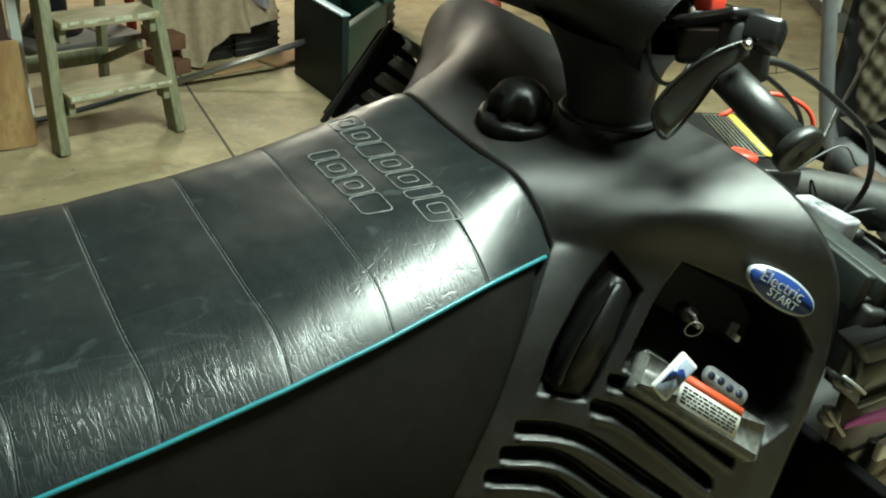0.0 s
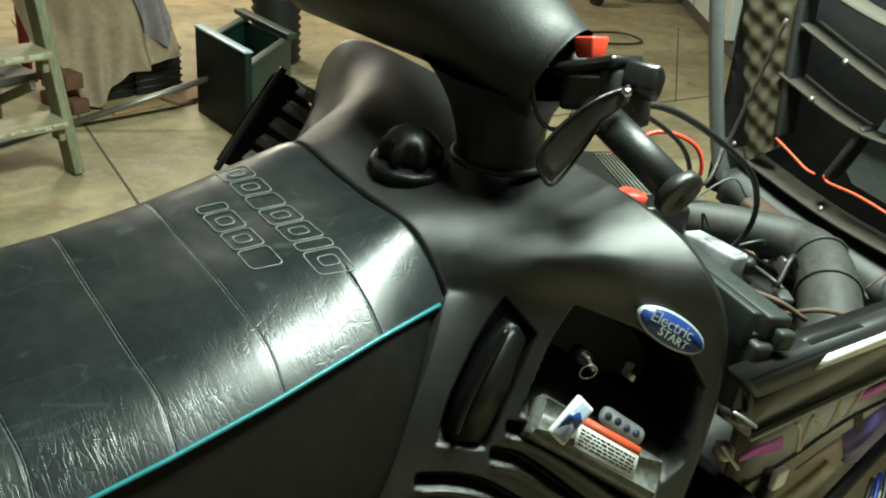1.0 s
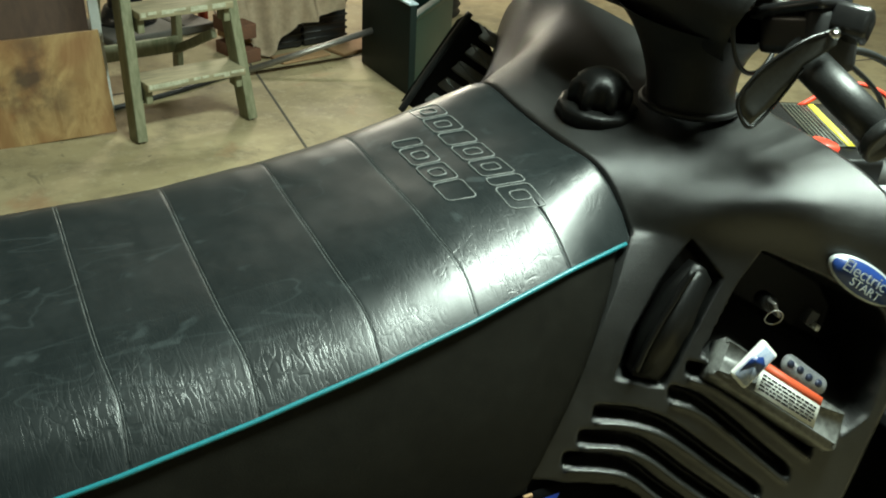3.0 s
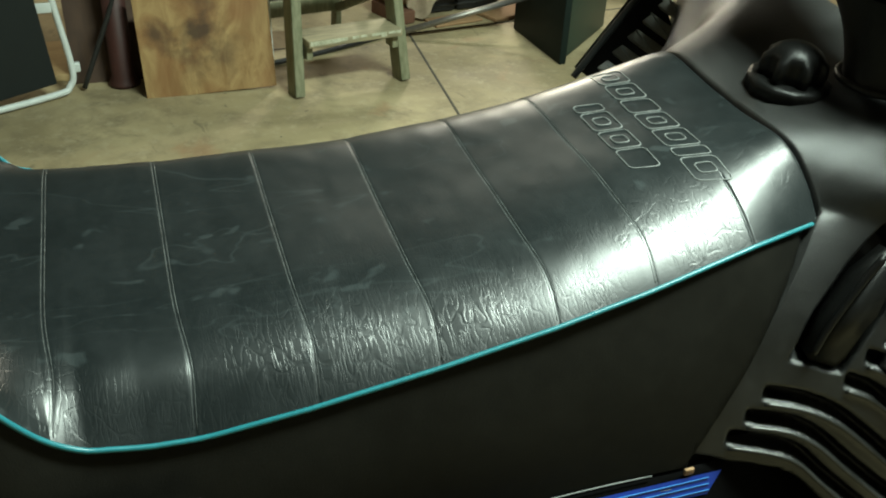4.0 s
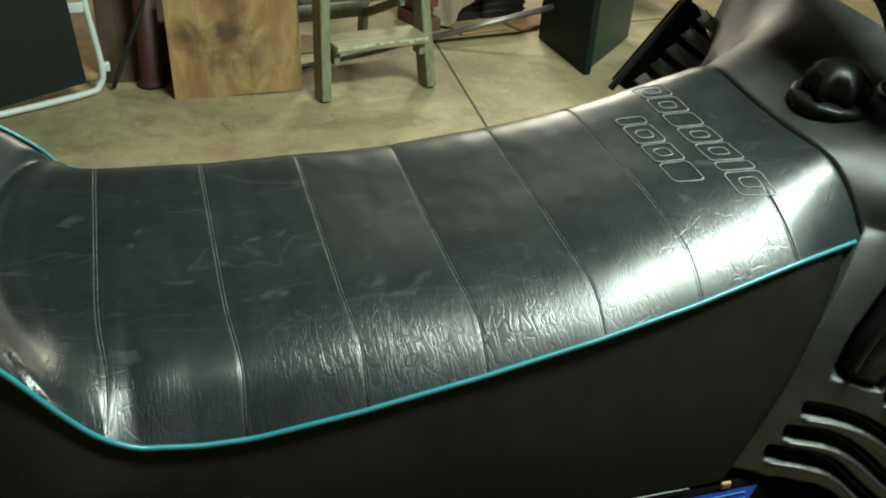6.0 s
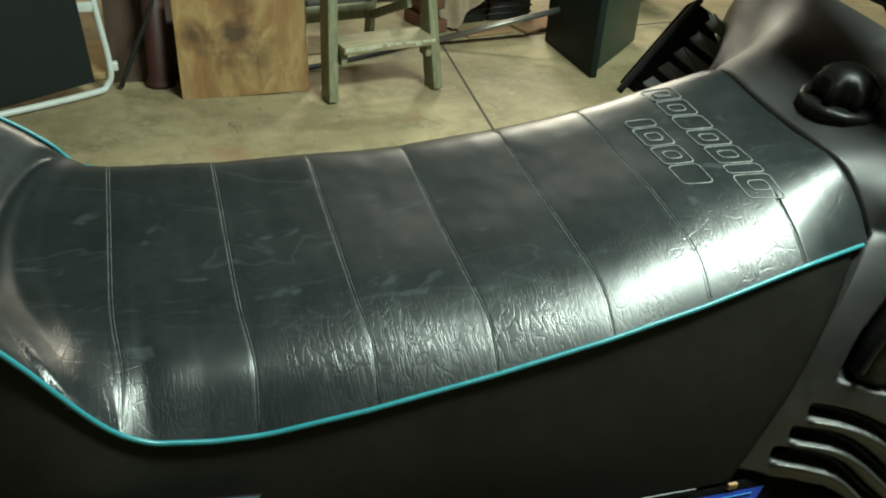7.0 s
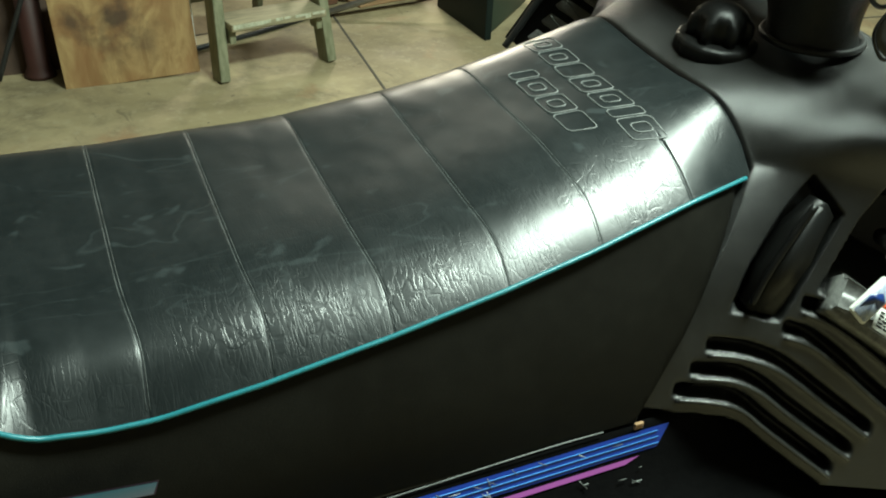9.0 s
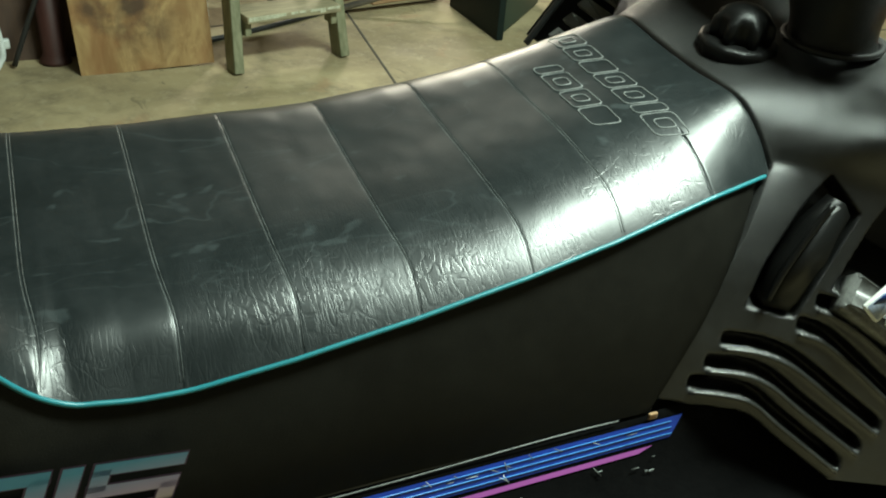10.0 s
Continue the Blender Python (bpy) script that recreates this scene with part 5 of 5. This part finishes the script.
# ---- things on the garage floor ----
def build_ladder():
    lad = thing("step_ladder", "small wooden step ladder with worn green paint", "step ladder", (0.549, 1.89, 0), 5.7)
    lean = 0.17
    for s in (-1, 1):
        m = frame_at((s * 0.168, 0.03 + lean * 0.43, 0.432), (1, 0, 0), (-s * 0.05, lean, 1))
        part("rail", box_mesh((0.032, 0.070, 0.875), m, 0.003), GREEN_WOOD, lad)
        m = frame_at((s * 0.135, 0.40, 0.43), (1, 0, 0), (-s * 0.03, -0.16, 1))
        part("back_leg", box_mesh((0.022, 0.045, 0.868), m, 0.003), GREEN_WOOD, lad)
    for k, z in enumerate((0.178, 0.385, 0.60)):
        w = 0.325 - 0.022 * k
        part("step", box_mesh((w, 0.130, 0.022), Matrix.Translation((0, 0.015 + lean * z, z)), 0.003), BARE_WOOD, lad, "bare worn wooden step")
        rnd = random.Random(20 + k)
        bm, x = bmesh.new(), -w / 2 + 0.004
        while x < w / 2 - 0.012:
            d = min(rnd.uniform(0.010, 0.045), w / 2 - 0.006 - x)
            h = rnd.uniform(0.006, 0.017)
            join_into(bm, box_mesh((d, 0.0016, h), Matrix.Translation((x + d / 2, -0.0508 + lean * z, z + 0.0105 - h / 2)), 0))
            x += d + rnd.choice((0.0, 0.0, 0.006, 0.016))
        part("chipped_edge", bm, CHIP_WHITE, lad, "chipped pale paint on the step's edge", False)
        for s in (-1, 1):
            part("step_cleat", box_mesh((0.02, 0.05, 0.045), Matrix.Translation((s * (w / 2 - 0.012), lean * z, z - 0.034)), 0.002), GREEN_WOOD, lad)
    for z in (0.16, 0.42):
        part("cross_rail", box_mesh((0.27, 0.018, 0.055), Matrix.Translation((0, 0.47 - 0.16 * z - 0.03, z)), 0.003), GREEN_WOOD, lad)
    part("brace", box_mesh((0.018, 0.35, 0.03), frame_at((0.13, 0.28, 0.20), (1, 0, 0), (0, 0.45, 1)), 0.003), GREEN_WOOD, lad)


build_ladder()


def board(name, centre, along, up, size, mat, label, category):
    ob = mesh_object(name, box_mesh(size, frame_at(centre, along, up), 0.0015), mat, None, "", False)
    return tagged(ob, label, category)


board("plywood_sheet", (0.112, 2.035, 0.157), (0.403, -0.043, 0), (-0.02, 0.16, 1), (0.405, 0.016, 0.315), PLYWOOD, "stained brown plywood offcut leaning upright", "plywood")
board("plywood_sheet", (0.02, 2.22, 0.27), (0.403, -0.043, 0), (0.0, 0.12, 1), (0.60, 0.014, 0.54), DARK_WOOD, "tall dark brown panel leaning behind the ladder", "panel")
board("white_strip", (0.338, 2.17, 0.25), (0.403, -0.043, 0), (0.0, 0.12, 1), (0.030, 0.020, 0.50), WHITE_TUBE, "white painted wooden strip standing upright", "strip")


def build_cabinet():
    box = thing("green_cabinet", "dark green painted steel drawer box lying open", "cabinet", (1.322, 1.885, 0), 0)
    run, along = Vector((0.78, 0.62, 0)), Vector((0.085, 1, 0)).normalized()

    def wall(name, a, b, z0, z1, thick, mat=BOX_GREEN, label=""):
        mid = (Vector(a) + Vector(b)) / 2
        d = Vector(b) - Vector(a)
        part(name, box_mesh((d.length, thick, z1 - z0), frame_at((mid.x, mid.y, (z0 + z1) / 2), d, (0, 0, 1)), 0.003), mat, box, label)

    f0, f1 = Vector((0.014, 0.0, 0)), Vector((0.014, 0, 0)) + along * 0.41
    wall("front_panel", f0, f1, 0.002, 0.325, 0.026, BOX_SHADED, "dark green front panel with its shade put into the colour")
    wall("top_edge", f0, f1, 0.326, 0.334, 0.036, SILVER_BLUE, "bare shiny top edge")
    for s0 in (0.025, 0.385):
        a = f0 + along * s0 + run * 0.016
        wall("side_panel", a, a + run * 0.46, 0.01, 0.262, 0.016)
        wall("side_lip", a + run * 0.01, a + run * 0.46, 0.263, 0.278, 0.034)
    for d, z in ((0.16, 0.24), (0.44, 0.262)):
        a = f0 + along * 0.035 + run * d
        wall("cross_panel", a, a + along * 0.34, 0.012, z, 0.014)
    a = f0 + along * -0.02 + run * 0.45
    wall("cross_bar", a, a + along * 0.46, 0.28, 0.30, 0.045)
    c = f0 + along * 0.2 + run * 0.24
    bm = bmesh.new()
    bm.faces.new([bm.verts.new(f0 + along * q + run * d + Vector((0, 0, 0.02))) for q, d in ((0.03, 0.02), (0.38, 0.02), (0.38, 0.46), (0.03, 0.46))])
    bmesh.ops.solidify(bm, geom=bm.faces[:], thickness=0.008)
    part("bottom_panel", bm, BOX_GREEN, box, "", False)


build_cabinet()


def build_chair():
    ch = thing("folding_chair", "folding lawn chair with white tube frame and dark green fabric", "chair")
    part("frame_tube", tube_mesh([(-0.95, 1.88, 0.016), (-0.62, 1.985, 0.016), (-0.35, 2.095, 0.016), (-0.30, 2.12, 0.030), (-0.285, 2.13, 0.09), (-0.31, 2.16, 0.30), (-0.335, 2.19, 0.6)], 0.0100, 14, 6), WHITE_TUBE, ch, "white painted tube frame")
    part("fabric", box_mesh((0.62, 0.012, 0.75), frame_at((-0.660, 2.03, 0.395), (1, 0.36, 0), (-0.09, 0.04, 1)), 0.004), MESH_GREEN, ch, "dark green fabric panel")
    part("pivot", box_mesh((0.035, 0.02, 0.03), Matrix.Translation((-0.278, 2.135, 0.085)), 0.005), WHITE_TUBE, ch, "white plastic pivot")
    part("brace", box_mesh((0.06, 0.012, 0.03), Matrix.Translation((-0.345, 2.15, 0.27)), 0.003), WHITE_TUBE, ch)


build_chair()


def build_pile():
    HEM_X, HEM_Z = (0.90, 0.95, 1.00, 1.04, 1.11, 1.21, 1.30, 1.40, 1.46), (0.22, 0.16, 0.02, 0.02, 0.08, 0.155, 0.165, 0.175, 0.10)

    def sheet(x, s, off=0.0):
        """s runs from the back of the heap (0) over its top to the hem (1)."""
        side = abs((x - 1.19) / 0.29)
        hem = interp(x, HEM_X, HEM_Z)
        top = 0.56 - 0.10 * side ** 2.2
        fold = 0.030 * math.sin(x * 27 - s * 5.5 + 1.6 * math.sin(x * 13 + s * 2.5)) + 0.012 * math.sin(x * 80 + s * 11) + 0.02 * noise.noise(Vector((x * 12, s * 6, 4.2)))
        if s < 0.45:
            k = s / 0.45
            y, z = 3.06 - 0.30 * k, top - 0.06 * (1 - k) ** 2
        else:
            k = (s - 0.45) / 0.55
            y = 2.76 - 0.32 * k ** 0.7 - fold * k ** 0.8
            z = top + (hem - top) * k ** 1.15
        y += 0.30 * side ** 4
        z += 0.018 * noise.noise(Vector((x * 9, s * 5, 1.7)))
        return Vector((x, y - off, z))

    rows = [[sheet(x, q) for q in np.linspace(0, 1, 44)] for x in np.linspace(0.90, 1.47, 110)]
    bm = grid_mesh(rows)
    bmesh.ops.solidify(bm, geom=bm.faces[:], thickness=0.004)
    tagged(mesh_object("drop_cloth", bm, CLOTH), "dusty beige cloth draped over a pile of boxes", "cloth")
    rows = [[sheet(x + 0.05 * (q - 0.5), 0.38 + q * (0.56 - 0.1 * abs(x - 1.30) / 0.08), 0.012 + 0.010 * math.sin(x * 70 + q * 5)) for q in np.linspace(0, 1, 26)] for x in np.linspace(1.23, 1.385, 40)]
    tagged(mesh_object("blue_rag", grid_mesh(rows), CLOTH_BLUE), "faded blue-grey rag lying over the beige cloth", "rag")
    case = thing("black_case", "black ribbed plastic cases stacked under the cloth", "case", (1.24, 2.635, 0), 4)
    for x, w in ((-0.095, 0.16), (0.095, 0.20)):
        part("case_body", box_mesh((w, 0.18, 0.18), Matrix.Translation((x, 0.02, 0.095)), 0.008), PLASTIC_DULL, case)
        for k in range(6):
            part("case_rib", box_mesh((w + 0.008, 0.188, 0.010), Matrix.Translation((x, 0.02, 0.030 + k * 0.028)), 0.003), PLASTIC, case)
    for place, size, turn, mat, label in (((1.415, 2.47, 0.009), (0.22, 0.13, 0.016), 14, CARD, "flattened tan cardboard piece beside the cases"),
                                          ((1.17, 2.45, 0.006), (0.22, 0.10, 0.010), 8, CARD, "flat tan cardboard piece in front of the cases")):
        b = mesh_object("cardboard_box", box_mesh(size, Matrix.Translation(place) @ pose(0, 0, 0, 0, 0, turn), 0.004), mat)
        tagged(b, label, "box")
    for z, turn, x in ((0.026, 14, 0.955), (0.123, 10, 0.945)):
        b = mesh_object("brick", box_mesh((0.07, 0.20, 0.05 if z < 0.1 else 0.056), Matrix.Translation((x, 2.56, z)) @ pose(0, 0, 0, 0, 0, turn), 0.004), BRICK_RED)
        tagged(b, "worn red clay brick beside the cloth", "brick", group="bricks beside the cloth")
    b = mesh_object("wood_block", box_mesh((0.10, 0.16, 0.042), Matrix.Translation((0.985, 2.62, 0.073)) @ pose(0, 0, 0, 0, 0, 10), 0.003), PLYWOOD)
    tagged(b, "dark wooden block lying between red bricks", "block")


build_pile()
tagged(mesh_object("steel_pole", tube_mesh([(0.86, 2.33, 0.014), (1.352, 2.20, 0.155)], 0.012, 12, 4), STEEL), "long grey steel pole leaning on the green cabinet", "pole")
tagged(mesh_object("dark_tube", tube_mesh([(0.05, 2.12, 0.010), (0.50, 2.22, 0.010), (0.88, 2.36, 0.010)], 0.009, 10, 4), RUBBER), "thin dark tube lying along the floor", "rod")


def build_hose():
    hose = thing("ribbed_hose", "black corrugated hose standing behind the green cabinet", "hose", (2.02, 2.78, 0), 30)
    part("hose_body", lathe_mesh([(0, 0)] + [(0.10 + 0.012 * (k % 2), 0.002 + 0.018 * k) for k in range(18)] + [(0, 0.33)], 32), PLASTIC_DULL, hose)
    part("hose_mouth", lathe_mesh([(0.07, 0.325), (0.10, 0.325), (0.10, 0.345), (0.07, 0.345)], 32), RUBBER, hose)


build_hose()


def build_drill_press():
    dp = thing("drill_press", "black drill press column on a slotted iron base", "drill press", (0.74, 3.05, 0), 12)
    part("base_plate", box_mesh((0.46, 0.34, 0.035), Matrix.Translation((0, 0, 0.0185)), 0.008), IRON, dp, "grey slotted iron base")
    for x in (-0.09, 0.09):
        part("slot", box_mesh((0.022, 0.16, 0.003), Matrix.Translation((x, -0.07, 0.0375)), 0.001), JOINT, dp, "dark slot")
    part("flange", lathe_mesh([(0, 0.03), (0.12, 0.03), (0.125, 0.05), (0.10, 0.07), (0.085, 0.10), (0, 0.10)], 32, Matrix.Translation((-0.05, 0.05, 0))), GLOSS, dp, "black round flange")
    part("column", lathe_mesh([(0, 0.09), (0.07, 0.09), (0.07, 1.5), (0, 1.5)], 32, Matrix.Translation((-0.05, 0.05, 0))), NAVY, dp, "dark column")


build_drill_press()


def build_stand():
    st = thing("iron_stand", "dark red iron stand with a round foot", "stand", (-0.135, 2.165, 0), 0)
    part("post", lathe_mesh([(0, 0.001), (0.048, 0.001), (0.046, 0.012), (0.036, 0.03), (0.036, 0.6), (0, 0.6)], 24), DARK_RED, st, "dark red iron post")
    part("rod", tube_mesh([(-0.122, -0.02, 0.010), (-0.07, -0.025, 0.13), (-0.02, -0.03, 0.242), (0.0, -0.03, 0.30)], 0.008, 8, 4), RUBBER, st, "thin black rod")


build_stand()
board("floor_panel", (-0.20, 2.42, 0.012), (1, 0.05, 0), (0, 0, 1), (0.36, 0.34, 0.02), PLYWOOD_LIGHT, "pale wooden board lying flat on the floor", "board")
tagged(mesh_object("orange_post", tube_mesh([(1.02, 3.12, 0.0), (1.02, 3.12, 0.9)], 0.022, 16), RED_DULL), "dull red painted post standing behind the cloth", "post")
tagged(mesh_object("red_bar", tube_mesh([(2.750, 3.322, 0.04), (2.716, 2.719, 0.04)], 0.04, 16), RED_DULL), "faded red painted steel tube lying on the floor", "tube")


def build_far_end():
    door = thing("door_1", "white panelled door with a dark threshold along the far wall", "door", (5.05, 2.62, 0), 45, kind="structure")
    part("threshold", box_mesh((2.4, 0.06, 0.10), Matrix.Translation((0, -0.05, 0.05)), 0.006), IRON, door, "dark threshold")
    part("panel", box_mesh((2.4, 0.05, 1.9), Matrix.Translation((0, 0.0, 1.05)), 0.004), WHITE_TUBE, door, "white door panel")
    for k in range(4):
        part("groove", box_mesh((0.012, 0.06, 1.9), Matrix.Translation((-0.9 + 0.6 * k, -0.002, 1.05)), 0.001), IRON, door)
    wheel = thing("cart_wheel", "small black cart wheel with a pale hub", "wheel", (4.62, 3.02, 0.10), 20)
    part("tyre", lathe_mesh([(0.055, -0.03), (0.095, -0.03), (0.10, 0.0), (0.095, 0.03), (0.055, 0.03)], 32, pose(0, 0, 0, 90, 0, 0)), RUBBER, wheel, "black tyre")
    part("hub", lathe_mesh([(0, -0.034), (0.057, -0.034), (0.057, 0.034), (0, 0.034)], 24, pose(0, 0, 0, 90, 0, 0)), WHITE, wheel, "pale hub")
    bucket = mesh_object("bucket", lathe_mesh([(0, 0), (0.12, 0), (0.14, 0.30), (0.13, 0.30), (0.11, 0.012), (0, 0.012)], 32, Matrix.Translation((5.05, 3.05, 0.0))), BUCKET)
    tagged(bucket, "dusty olive plastic bucket standing on the floor", "bucket")
    tagged(mesh_object("power_cord", tube_mesh([(3.3, 2.5, 0.006), (3.75, 2.55, 0.006), (4.1, 2.42, 0.006), (4.05, 2.22, 0.006), (3.85, 2.26, 0.006), (3.6, 2.5, 0.006)], 0.006, 8, 10), RUBBER), "black power cord looped on the floor", "cord")


build_far_end()


def build_lamp(x0, y0, half):
    """A ceiling fixture of two reflectors, each with two tubes."""
    for y1 in (-0.11, 0.11):
        lamp = thing("shop_light", "twin-tube fluorescent shop light hanging from the ceiling", "lamp", (x0, y0 + y1, 2.46), 0, group="shop lights")
        part("reflector", grid_mesh([[(x, y, z) for y, z in ((-0.085, -0.02), (-0.05, 0.02), (0.05, 0.02), (0.085, -0.02))] for x in (-half, half)]), WHITE_TUBE, lamp, "white sheet reflector")
        for y in (-0.04, 0.04):
            part("tube", tube_mesh([(0.03 - half, y, 0.0), (half - 0.03, y, 0.0)], 0.013, 12), WHITE, lamp, "white glass tube")
        for x in (-0.5, 0.5):
            part("chain", tube_mesh([(x, 0, 0.02), (x, 0, 0.25)], 0.003, 6), STEEL, lamp)


build_lamp(1.10, -0.36, 0.66)
build_lamp(2.00, 4.10, 0.63)
